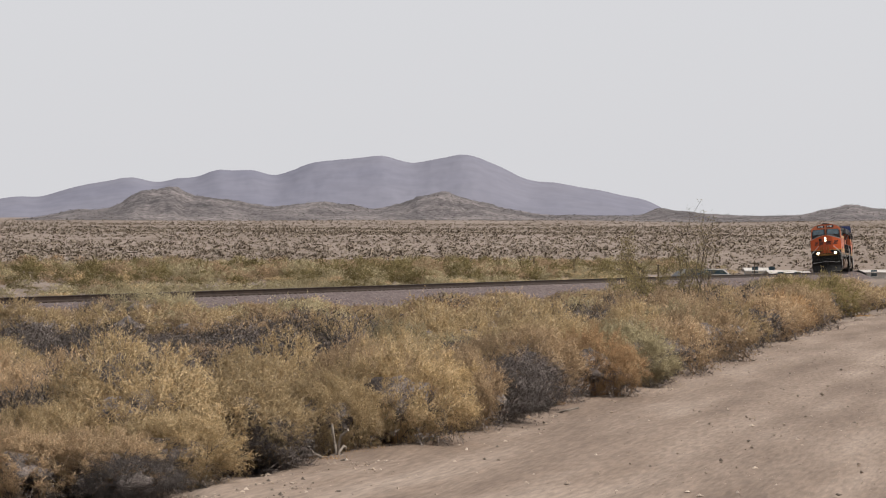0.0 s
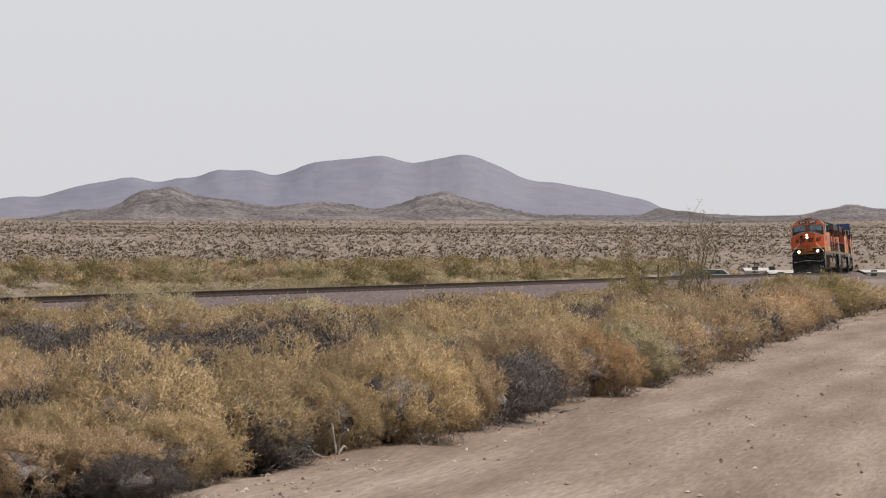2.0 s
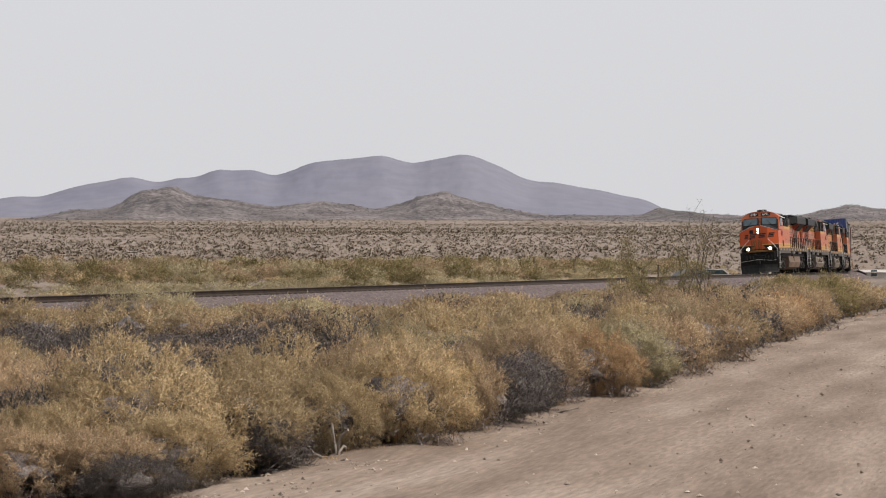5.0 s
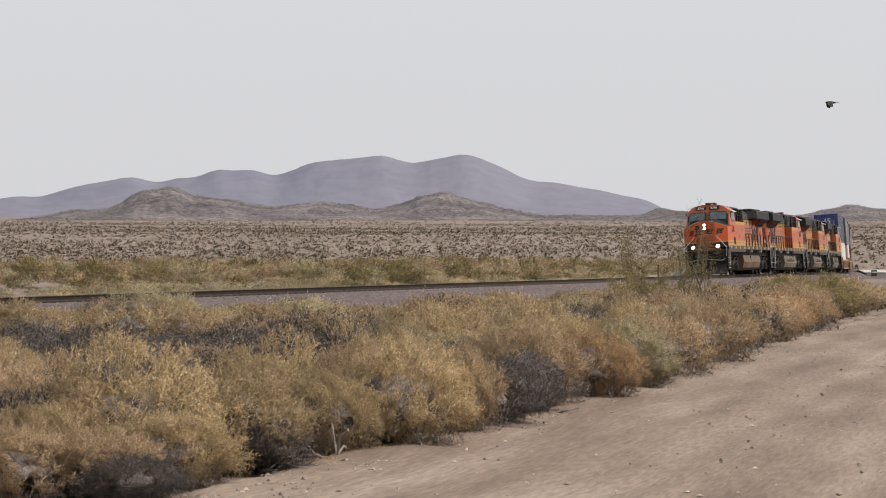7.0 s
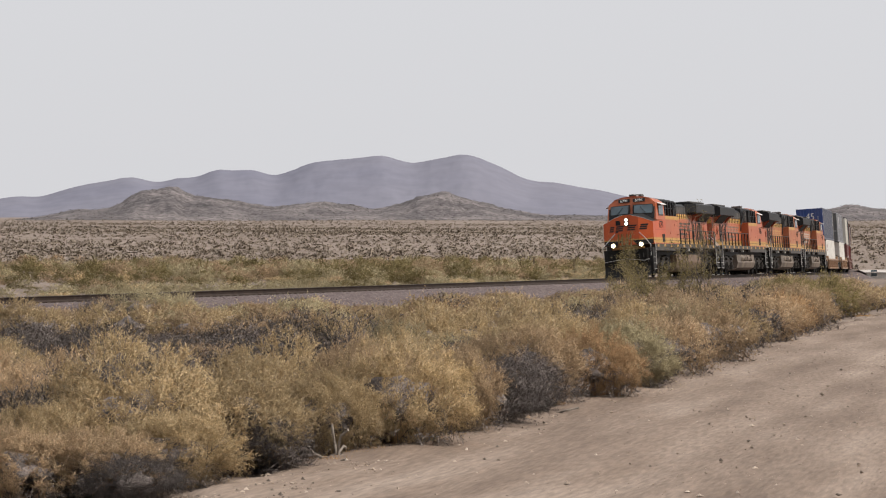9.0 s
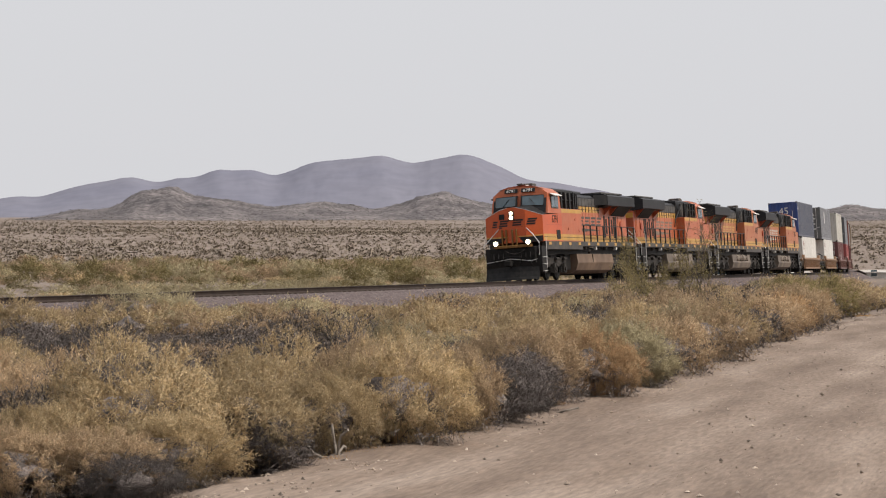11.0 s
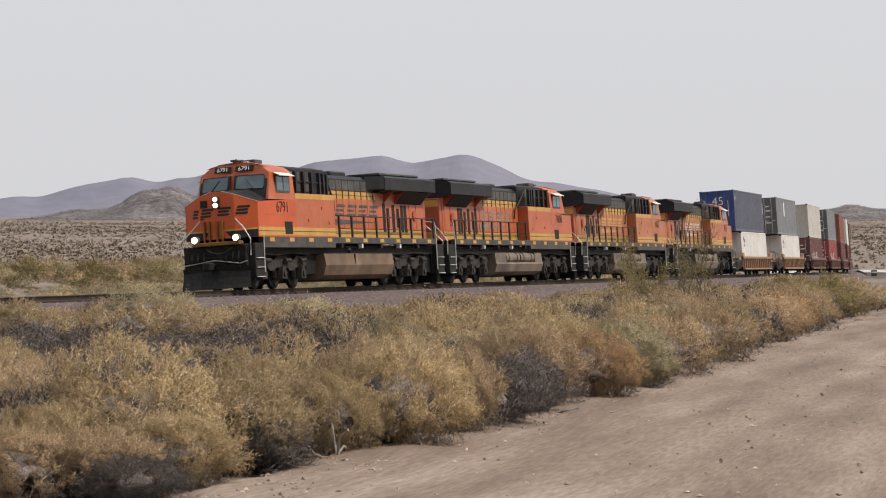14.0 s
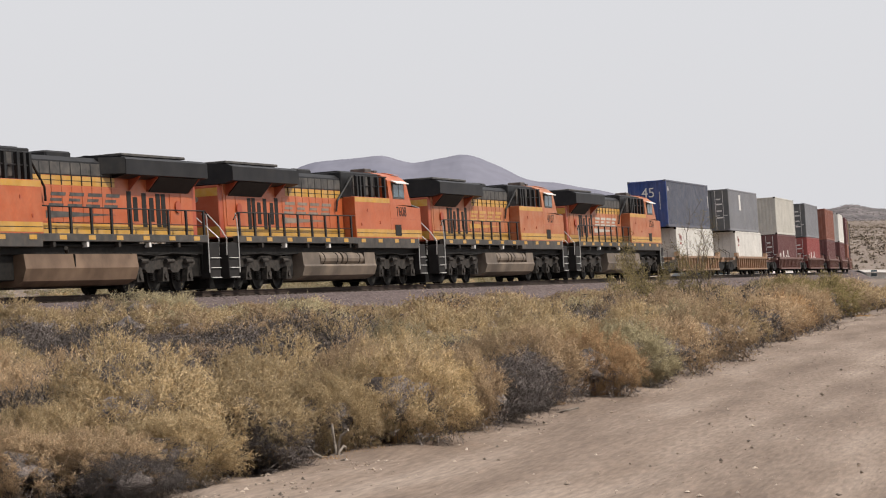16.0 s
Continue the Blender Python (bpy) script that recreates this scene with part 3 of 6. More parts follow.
def facing(v, f, nrm):
    """Turn each face to the side of its foliage normal."""
    g = np.cross(v[f[:, 1]] - v[f[:, 0]], v[f[:, 2]] - v[f[:, 0]])
    back = (g * nrm[f[:, 0]]).sum(1) < 0
    f = f.copy()
    f[back] = f[back][:, ::-1]
    return f


def shade_core_data(seed, n, blade, width, h0, h1, wide):
    """The inside of a bush: a dense tangle of short dead twigs between two heights, kept dark as shade."""
    rng = np.random.default_rng(seed)
    a = rng.uniform(0, 2 * math.pi, n)
    h = h0 + (h1 - h0) * rng.uniform(0, 1, n)
    r = wide * rng.uniform(0, 1, n) ** 0.35 * np.sqrt(np.clip(1 - (h / 0.95) ** 2, 0.02, 1))
    root = np.stack([r * np.cos(a), r * np.sin(a), h], -1)
    v, f = blades(rng, root, unit(rng.standard_normal((n, 3)) + 0.5 * root), blade * rng.uniform(0.5, 1.5, n), width * rng.uniform(0.6, 1.4, n))
    nrm = unit(v + 0.3 * rng.standard_normal(v.shape))
    return v, facing(v, f, nrm), nrm


def joined(a, b):
    return np.concatenate([a[0], b[0]]), np.concatenate([a[1], b[1] + len(a[0])]), np.concatenate([a[2], b[2]])


def stem_data(seed, n_stems, width, twigs, reach=0.9, spread=1.0):
    """Bent woody stems from the root outward, each with side twigs."""
    rng = np.random.default_rng(seed)
    V, F, o = [], [], 0
    for _ in range(n_stems):
        d = unit(rng.standard_normal((1, 3)))[0] * np.array([spread, spread, 0.6])
        d[2] = abs(d[2]) + 0.25
        d /= np.linalg.norm(d)
        p = np.array([rng.normal(0, 0.10), rng.normal(0, 0.10), 0.0])
        L = reach * rng.uniform(0.6, 1.1)
        steps = 5
        w = width * rng.uniform(0.7, 1.5)
        for q in range(steps):
            a = p
            d = d + 0.28 * rng.standard_normal(3)
            d /= np.linalg.norm(d)
            p = a + d * L / steps
            p[2] = max(p[2], 0.02)
            sd = np.cross(d, [0.3, 0.2, 1.0])
            sd /= np.linalg.norm(sd) + 1e-9
            up = np.cross(sd, d)
            w0, w1 = w * (1 - q / 6), w * (1 - (q + 1) / 6)
            ring = lambda b, t: [b + sd * t, b - sd * t * 0.5 + up * t * 0.87, b - sd * t * 0.5 - up * t * 0.87]
            V += ring(a, w0 / 2) + ring(p, w1 / 2)
            F += [(o, o + 1, o + 4), (o, o + 4, o + 3), (o + 1, o + 2, o + 5), (o + 1, o + 5, o + 4), (o + 2, o, o + 3), (o + 2, o + 3, o + 5)]
            o += 6
            if q:
                r = np.repeat(a[None], twigs, 0) + (p - a) * rng.uniform(0, 1, (twigs, 1))
                t = unit(d + 0.9 * rng.standard_normal((twigs, 3)))
                bv, bf = blades(rng, r, t, 0.25 * rng.uniform(0.4, 1.3, twigs) * reach, np.full(twigs, w * 0.55))
                V += list(bv)
                F += [tuple(f + o) for f in bf]
                o += len(bv)
    v, f = np.array(V), np.array(F)
    nrm = unit(v + 0.4 * rng.standard_normal(v.shape))
    return v, facing(v, f, nrm), nrm


def mesh_of(name, data, material):
    ob = raw(name, data[0], data[1], material, normals=data[2])
    me = ob.data
    bpy.data.objects.remove(ob)
    return me


BUSH_KINDS = {"straw": ("dry straw-gold desert bush with fine twigs", "straw"), "brown": ("dry light-brown bush beside the dirt road", "brown"), "rust": ("rust-tinted dry tumbleweed bush by the road", "rust"),
              "sage": ("pale yellow-green shrub in the dry thicket", "sage"), "olive": ("dark olive-green shrub at the road edge", "olive"), "grey": ("dead grey leafless bush of tangled twigs", "grey")}
PROTO = {}


def prototypes(kind, level):
    """Three crowns and stems of one kind; level 0 is the finest."""
    key = (kind, level)
    if key not in PROTO:
        mat = M[BUSH_KINDS[kind][1]]
        n, puffs, per, side, bl, wd, sub, st, tw = ((56, 330, 17, 8, 0.046, 0.0074, 3, 26, 5), (48, 190, 9, 6, 0.056, 0.0132, 2, 12, 4), (36, 95, 6, 4, 0.075, 0.027, 2, 6, 3), (24, 44, 5, 3, 0.105, 0.044, 1, 4, 2))[level]
        out = []
        for q in range(3):
            seed = 100 * level + 17 * q + 1000 * sorted(BUSH_KINDS).index(kind)
            if kind == "grey":
                crown, inside = crown_data(seed, int(n * 0.8), int(puffs * 0.8), int(per * 0.8), side, bl * 1.4, wd * 0.75, sub, 1.0)
                stems = stem_data(seed + 5, int(st * 1.6), 0.02, tw + 3, 1.05)
            else:
                crown, inside = crown_data(seed, n, puffs, per, side, bl, wd, sub)
                # grey twig core and solid hull darken the crown's inside and underside as shade
                stems = joined(stem_data(seed + 5, st, 0.02, tw, 0.85), shade_core_data(seed + 9, (1300, 500, 90, 40)[level], 0.14, (0.010, 0.018, 0.036, 0.07)[level], 0.0, 0.40, 0.86))
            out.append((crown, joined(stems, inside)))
        PROTO[key] = out
    return PROTO[key]


MESHES = {}


def bush(kind, x, y, r, h, turn, level=0, pick=0, group="roadside bushes"):
    key = (kind, level, pick)
    if key not in MESHES:
        crown, stems = prototypes(kind, level)[pick]
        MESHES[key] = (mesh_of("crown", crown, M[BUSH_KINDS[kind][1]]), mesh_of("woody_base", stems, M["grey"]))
    top = new("desert_bush")
    for nm, me in zip(("crown", "woody_base"), MESHES[key]):
        ob = new(nm, me)
        ob.parent = top
    top.matrix_world = Matrix.Translation((x, y, float(ground_z(x, y)) - 0.03)) @ Matrix.Rotation(turn, 4, "Z") @ Matrix.Diagonal((r, r, h, 1))
    tagged(top, BUSH_KINDS[kind][0], "bush", group)
    return top


def joined_shrubs(name, items, label, category="bushes", cores=False):
    """Many shrubs as one mesh per kind: items are (kind, x, y, z, r, h, turn, pick)."""
    groups = {}
    for kind, x, y, z, r, h, turn, pick in items:
        crown, stems = prototypes(kind, 2 if cores and y < 95 else 3)[pick]
        c, s = math.cos(turn), math.sin(turn)
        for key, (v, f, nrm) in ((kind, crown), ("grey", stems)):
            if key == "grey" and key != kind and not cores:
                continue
            V, F, N = groups.setdefault(key, ([], [], []))
            o = sum(len(q) for q in V[-1:]) and groups[key + "_n"] or 0
            V.append(np.stack([(v[:, 0] * c - v[:, 1] * s) * r + x, (v[:, 0] * s + v[:, 1] * c) * r + y, v[:, 2] * h + z], -1))
            N.append(np.stack([nrm[:, 0] * c - nrm[:, 1] * s, nrm[:, 0] * s + nrm[:, 1] * c, nrm[:, 2]], -1))
            F.append(f + o)
            groups[key + "_n"] = o + len(v)
    for key in sorted(k for k in groups if not k.endswith("_n")):
        V, F, N = groups[key]
        tagged(raw(name, np.concatenate(V), np.concatenate(F), M[BUSH_KINDS[key][1]], normals=np.concatenate(N)), label, category, kind="stuff")


def in_view(x, y, margin=0.02):
    return abs(x) < (0.172 + margin) * y + 0.6


def build_roadside_bushes():
    rng = np.random.default_rng(12)
    placed = []
    # the bushes that stand out along the road: kind, x, y, radius, height
    rows_a = [("straw", -2.30, 19.7, 0.66, 0.90), ("straw", -1.62, 20.0, 0.58, 0.78), ("straw", -2.95, 18.9, 0.45, 0.60), ("grey", -3.15, 19.6, 0.42, 0.72), ("grey", -1.38, 19.75, 0.40, 0.42),
              ("straw", -1.02, 21.6, 0.42, 0.62), ("straw", -0.42, 22.4, 0.55, 0.86), ("brown", -0.72, 23.6, 0.55, 0.80), ("brown", 0.06, 24.2, 0.50, 0.74), ("grey", 0.36, 25.2, 0.50, 0.60),
              ("straw", -0.42, 25.6, 0.6, 0.86), ("straw", -2.0, 18.6, 0.45, 0.50), ("brown", -2.45, 17.8, 0.40, 0.45), ("brown", -2.95, 17.7, 0.42, 0.5), ("grey", -2.1, 17.5, 0.34, 0.3)]
    rows_b = [("grey", 0.80, 27.2, 0.50, 0.62), ("brown", 0.95, 28.6, 0.62, 0.80), ("rust", 1.72, 30.2, 0.52, 0.78), ("straw", 1.1, 31.0, 0.62, 0.84), ("sage", 2.25, 32.6, 0.58, 0.78),
              ("grey", 2.55, 33.4, 0.45, 0.60), ("brown", 3.1, 36.0, 0.62, 0.80), ("grey", 3.45, 37.6, 0.5, 0.6), ("brown", 4.1, 40.6, 0.7, 0.86), ("straw", 4.7, 44.0, 0.7, 0.85),
              ("grey", 5.4, 46.5, 0.65, 0.75), ("brown", 6.1, 50.0, 0.8, 0.92), ("rust", 7.0, 54.0, 0.7, 0.85), ("brown", 8.0, 57.5, 0.85, 0.95)]
    rows_c = [("rust", 9.3, 64.5, 0.55, 0.75), ("olive", 9.1, 66.5, 0.9, 1.1), ("olive", 10.2, 70.0, 0.95, 1.15), ("brown", 11.2, 73.5, 0.85, 1.05), ("olive", 11.6, 76.5, 0.85, 1.05), ("olive", 10.0, 74.5, 1.0, 1.25),
              ("brown", 8.3, 62.0, 0.9, 0.95), ("sage", -8.3, 72.0, 0.95, 0.95), ("sage", -7.7, 73.5, 0.7, 0.9), ("straw", -9.4, 57.5, 0.7, 0.95), ("straw", -5.9, 35.0, 0.5, 0.80)]
    for rows in (rows_a, rows_b, rows_c):
        for kind, x, y, r, h in rows:
            bush(kind, x, y, r * 1.28, h * 1.12, rng.uniform(0, 6.28), 0 if y < 34 else 1, int(rng.integers(3)))
            placed.append((x, y, r))
    # the rest of the thicket between the road and the track
    single, rest = 0, []
    for _ in range(15000):
        y = 17.5 + 150 * rng.uniform() ** 1.15
        x = rng.uniform(-0.20, 0.20) * y
        d = float(road_d(x, y))
        s, w = track_coords(np.array([x]), np.array([y]))
        if d < 0.75 or w[0] < 4.0 or not in_view(x, y):
            continue
        r = rng.uniform(0.48, 0.92) * (1 + 0.004 * max(0, y - 30))
        if any((x - a) ** 2 + (y - b) ** 2 < (0.84 * (r + c)) ** 2 for a, b, c in placed):
            continue
        f = float(fbm(np.array([x * 0.23 + 5]), np.array([y * 0.12]), 71, 3)[0])
        u = rng.uniform()
        a = x / y
        hollow = 35 < y < 55 and -0.2 < a < -0.045 + 0.02 * math.sin(y)
        if y < 26 and (a > -0.1 or d < 1.6):
            continue
        if (hollow or (a < -0.142 and y < 26)) and u < 0.92:
            f = 0.3
        if f < 0.42:
            kind = "grey" if u < (0.8 if hollow else 0.5) else "brown"
        elif f < 0.55:
            kind = "straw" if u < 0.55 else ("brown" if u < 0.82 else ("grey" if u < 0.93 else "sage"))
        else:
            kind = "straw" if u < 0.6 else ("sage" if u < 0.78 else ("brown" if u < 0.95 else "rust"))
        h = min(r * rng.uniform(1.0, 1.5), 1.15)
        if hollow:
            h = min(h, rng.uniform(0.5, 0.85))
        z0 = float(ground_z(x, y))
        pxl = 784 + 4560 * x / y
        line = 538 + 8 * math.sin(pxl * 0.021) + 6 * math.sin(pxl * 0.053 + 1) - 40 * max(0, min(1, (pxl - 650) / 650))
        h = min(h, EYE_Z - (line - 457) * y / 4560 - z0)
        if h < 0.16:
            continue
        placed.append((x, y, r))
        if single < 215 and y < 48:
            bush(kind, x, y, r, h, rng.uniform(0, 6.28), 0 if y < 27 else 1, int(rng.integers(3)))
            single += 1
        else:
            rest.append((kind, x, y, z0 - 0.03, r, h, rng.uniform(0, 6.28), int(rng.integers(3))))
    joined_shrubs("roadside_thicket", rest, "dense dry desert bushes between road and track", cores=True)


def build_trackside_shrubs():
    rng = np.random.default_rng(33)
    items = []
    for _ in range(5200):
        s = rng.uniform(-25, 330)
        w = -4.5 - 95 * rng.uniform() ** 1.5
        a, b, z, th = track_at(s)
        x, y = a + w * math.cos(th), b - w * math.sin(th)
        if not in_view(x, y, 0.01) or (x / y > 0.075 and w < -4 and rng.uniform() < 0.8):
            continue
        near = w > -24
        u = rng.uniform()
        kind = ("sage" if u < 0.72 else "straw" if u < 0.88 else "olive") if near else ("olive" if u < 0.38 else "sage" if u < 0.62 else "brown" if u < 0.8 else "straw")
        r = rng.uniform(0.55, 1.15)
        h = r * rng.uniform(0.65, 1.0)
        if near:
            h = min(h, 0.75)
        items.append((kind, x, y, float(ground_z(x, y)) - 0.05, r, h, rng.uniform(0, 6.28), int(rng.integers(3))))
        if len(items) > 800:
            break
    joined_shrubs("trackside_scrub", items, "pale yellow-green scrub beyond the track", "scrub")


def clumps(name, places, sizes, heights, material, label, seed, per=26):
    """Far shrubs: open tufts of a few leaves each, joined."""
    rng = np.random.default_rng(seed)
    n = len(places)
    off = unit(rng.standard_normal((n * per, 3))).reshape(n, per, 3)
    off[..., 2] = np.abs(off[..., 2])
    root = off * rng.uniform(0.15, 0.8, (n, per, 1))
    way = unit((off + 0.5 * rng.standard_normal((n, per, 3)) + np.array([0, 0, 0.4])).reshape(-1, 3))
    v, f = blades(rng, root.reshape(-1, 3), way, rng.uniform(0.25, 0.5, n * per), rng.uniform(0.35, 0.65, n * per))
    nrm = unit(v + np.array([0, 0, 0.2]))
    f = facing(v, f, nrm)
    v = v.reshape(n, per * 3, 3) * np.stack([sizes, sizes, heights], -1)[:, None] + places[:, None]
    tagged(raw(name, v.reshape(-1, 3), f, material, normals=nrm), label, "scrub", kind="stuff")


def build_plain_scrub():
    rng = np.random.default_rng(8)
    # a belt of dark creosote at the foot of the plain
    items = []
    while len(items) < 620:
        y = rng.uniform(190, 420)
        x = rng.uniform(-0.19, 0.10) * y
        _, w = track_coords(np.array([x]), np.array([y]))
        f = float(fbm(np.array([x * 0.035]), np.array([y * 0.02]), 91, 3)[0]) + rng.uniform(-0.14, 0.14)
        if w[0] > -18 or f < 0.45 + 1.2 * max(0.0, x / y - 0.02):
            continue
        r = rng.uniform(0.8, 1.7)
        u = rng.uniform()
        items.append(("olive" if u < 0.5 else "brown" if u < 0.75 else "sage", x, y, float(ground_z(x, y)) - 0.1, r, r * rng.uniform(0.8, 1.25), rng.uniform(0, 6.28), int(rng.integers(3))))
    joined_shrubs("creosote_belt", items, "belt of dark olive and brown creosote bushes", "scrub")
    # rocks and shrubs over the hills' front slopes
    flat = HILL.reshape(-1, 3)
    pick = flat[rng.integers(0, len(flat), 15000)] + rng.normal(0, 1.0, (15000, 3)) * np.array([1.0, 2.0, 0.0])
    size = 0.5 + 1.5 * rng.uniform(0, 1, len(pick)) ** 2.5
    clumps("hill_scrub", pick, size, size * rng.uniform(0.5, 0.9, len(pick)), M["hillscrub"], "dark scrub and boulders over the rocky hills", 9, 5)
    # dotted scrub over the rising plain
    n = 62000
    y = 330 * np.exp(rng.uniform(0, 1, n) ** 0.8 * math.log(2450 / 330))
    x = rng.uniform(-0.19, 0.19, n) * y
    dens = fbm(x * 0.010, y * 0.004, 95, 4)
    keep = (dens + rng.uniform(-0.28, 0.28, n) > 0.42) & (rng.uniform(0, 1, n) < np.clip(y / 900, 0.22, 0.62) * np.clip(2100 / y - 0.35, 0.35, 1))
    x, y = x[keep], y[keep]
    sz = (0.36 + 0.65 * rng.uniform(0, 1, len(x)) ** 2) * (1 + y / 2600)
    clumps("plain_scrub", np.stack([x, y, ground_z(x, y) - 0.1], -1), sz, sz * rng.uniform(0.7, 1.1, len(x)), M["scrub"], "scattered dark scrub over the pale plain", 6, 12)


def sapling(x, y, height, spread, seed, leafy, label):
    """An open desert shrub tree: bent stems, thin branches, sparse leaf tufts."""
    rng = np.random.default_rng(seed)
    top = new("desert_tree")
    bm = bmesh.new()
    tips = []
    for q in range(5 + leafy):
        p = Vector((rng.normal(0, 0.08), rng.normal(0, 0.08), 0))
        d = Vector((rng.normal(0, 0.42 * spread), rng.normal(0, 0.42 * spread), 1)).normalized()
        L = height * rng.uniform(0.55, 1.0)
        pts = [p.copy()]
        for k in range(6):
            d = (d + Vector(rng.normal(0, 0.16, 3))).normalized()
            p = p + d * L / 6
            pts.append(p.copy())
            if k > 1:
                for _ in range(3):
                    e = (d + Vector(rng.normal(0, 0.6, 3))).normalized()
                    q2 = p + e * L * rng.uniform(0.08, 0.2)
                    rod([p, (p + q2) / 2 + Vector(rng.normal(0, 0.02, 3)), q2], 0.006, 3, bm)
                    tips += [q2, (p + q2) / 2]
        for a, b, r in zip(pts, pts[1:], (0.022, 0.019, 0.016, 0.013, 0.010, 0.007)):
            rod([a, b], r, 5, bm)
    part("trunk", bm, M["bark"], top, "thin bent grey-brown stems")
    tips = np.array([tuple(t) for t in tips])
    per = 8 + 6 * leafy
    root = np.repeat(tips, per, 0) + rng.normal(0, 0.075, (len(tips) * per, 3))
    root = root[root[:, 2] > 0.1]
    v, f = blades(rng, root, unit(rng.standard_normal((len(root), 3)) + np.array([0, 0, 0.5])), rng.uniform(0.03, 0.09, len(root)), rng.uniform(0.010, 0.022, len(root)))
    raw("crown", v, f, M["olive"], top)["label"] = "sparse olive-green leaves"
    top.location = (x, y, float(ground_z(x, y)) - 0.05)
    tagged(top, label, "tree", "trackside saplings")


build_roadside_bushes()
build_trackside_shrubs()
build_plain_scrub()
for _x, _y, _h, _sp, _sd, _lf, _lb in ((6.9, 84.0, 2.9, 0.8, 3, 4, "leafy olive desert shrub tree beside the track"), (7.6, 83.0, 2.1, 0.9, 4, 2, "low open desert shrub beside the track"),
                                       (8.0, 85.0, 4.0, 0.45, 5, 0, "tall spindly desert sapling with bare branches"), (6.3, 82.5, 1.7, 1.1, 6, 3, "low leafy olive shrub beside the track"),
                                       (8.6, 84.0, 3.6, 0.45, 8, 0, "thin leaning desert sapling"), (9.2, 84.5, 0.95, 1.6, 7, 2, "low twiggy shrub beside the ballast")):
    sapling(_x, _y, _h, _sp, _sd, _lf, _lb)


# ---- the train ----
LOCO_L = 22.3
CAR_L = 21.2


def U(u):
    """Local x of a place u metres behind the leading coupler face."""
    return LOCO_L / 2 - u


def wheelset(parent, x, r, gauge=0.75, name="wheelset"):
    bm = bmesh.new()
    for y in (-gauge, gauge):
        s = 1 if y > 0 else -1
        rings = [(r + 0.03, y - 0.06 * s), (r, y - 0.02 * s), (r, y + 0.07 * s), (r * 0.86, y + 0.07 * s), (r * 0.8, y + 0.03 * s), (r * 0.35, y + 0.03 * s), (r * 0.28, y + 0.10 * s)]
        n = 20
        vs = [[bm.verts.new((rr * math.cos(2 * math.pi * k / n), yy, rr * math.sin(2 * math.pi * k / n))) for k in range(n)] for rr, yy in rings]
        for a, b in zip(vs, vs[1:]):
            for k in range(n):
                bm.faces.new((a[k], a[(k + 1) % n], b[(k + 1) % n], b[k]))
        bm.faces.new(vs[0])
        bm.faces.new(vs[-1])
    rod([(0, -gauge, 0), (0, gauge, 0)], 0.09, 8, bm)
    bmesh.ops.recalc_face_normals(bm, faces=bm.faces)
    ob = part(name, bm, M["under"], parent)
    ob.location = (x, 0, r)
    ob["spin_radius"] = r
    return ob


def loco_truck(parent, xc):
    """Three-axle truck: cast side frames with journal boxes, springs, brake rods, and wheels that turn."""
    wheels = [wheelset(parent, xc + o, 0.53) for o in (-1.88, 0, 1.88)]
    for sd in (1, -1):
        y0, y1 = 1.02 * sd, 1.20 * sd
        prof = [(-2.55, 1.00), (-2.45, 1.22), (-1.5, 1.26), (-1.2, 1.10), (-0.7, 1.10), (-0.45, 1.26), (0.45, 1.26), (0.7, 1.10), (1.2, 1.10), (1.5, 1.26), (2.45, 1.22), (2.55, 1.00),
                (2.35, 0.86), (1.35, 0.80), (1.15, 0.68), (0.75, 0.68), (0.55, 0.80), (-0.55, 0.80), (-0.75, 0.68), (-1.15, 0.68), (-1.35, 0.80), (-2.35, 0.86)]
        part("side_frame", prism([(xc + a, b) for a, b in prof], "y", y0, y1), M["truck"], parent, "dusty cast side frame")
        for o in (-1.88, 0, 1.88):
            bm = prism([(xc + o - 0.25, 0.36), (xc + o + 0.25, 0.36), (xc + o + 0.20, 0.62), (xc + o + 0.13, 0.86), (xc + o - 0.13, 0.86), (xc + o - 0.20, 0.62)], "y", 1.08 * sd, 1.30 * sd)
            rod([(xc + o, 1.28 * sd, 0.56), (xc + o, 1.36 * sd, 0.56)], 0.12, 10, bm)
            part("journal_box", bm, M["truck"], parent)
        for o in (-0.94, 0.94):
            bm = bmesh.new()
            for q in range(4):
                rod([(xc + o, 1.24 * sd, 0.40 + q * 0.075), (xc + o, 1.24 * sd, 0.445 + q * 0.075)], 0.12, 8, bm)
            part("coil_spring", bm, M["under"], parent)
        for o in (-2.1, -0.62, 1.3):
            part("brake_cylinder", rod([(xc + o, 1.30 * sd, 1.08), (xc + o + 0.55, 1.30 * sd, 1.08)], 0.085, 10), M["truck"], parent)
        part("brake_pipe", rod([(xc - 2.5, 1.33 * sd, 1.30), (xc - 0.6, 1.33 * sd, 1.36), (xc + 0.7, 1.33 * sd, 1.28), (xc + 2.5, 1.33 * sd, 1.34)], 0.025, 5), M["under"], parent)
    part("truck_bolster", box(xc - 2.3, xc + 2.3, -1.0, 1.0, 0.75, 1.35, 0.03), M["under"], parent)
    return wheels


def steps(parent, x0, x1, sd, out):
    """A stair well at a platform's end with three lit tread edges."""
    part("step_well", box(x0, x1, 1.02 * sd, 1.50 * sd, 0.42, 1.74, 0.02), M["louvre"], parent, "black corner step well")
    for q, z in enumerate((0.44, 0.80, 1.16)):
        part("step_tread", box(x0 + 0.05, x1 - 0.05, 1.45 * sd, 1.56 * sd, z, z + 0.022), M["white"], parent, "white-edged step")


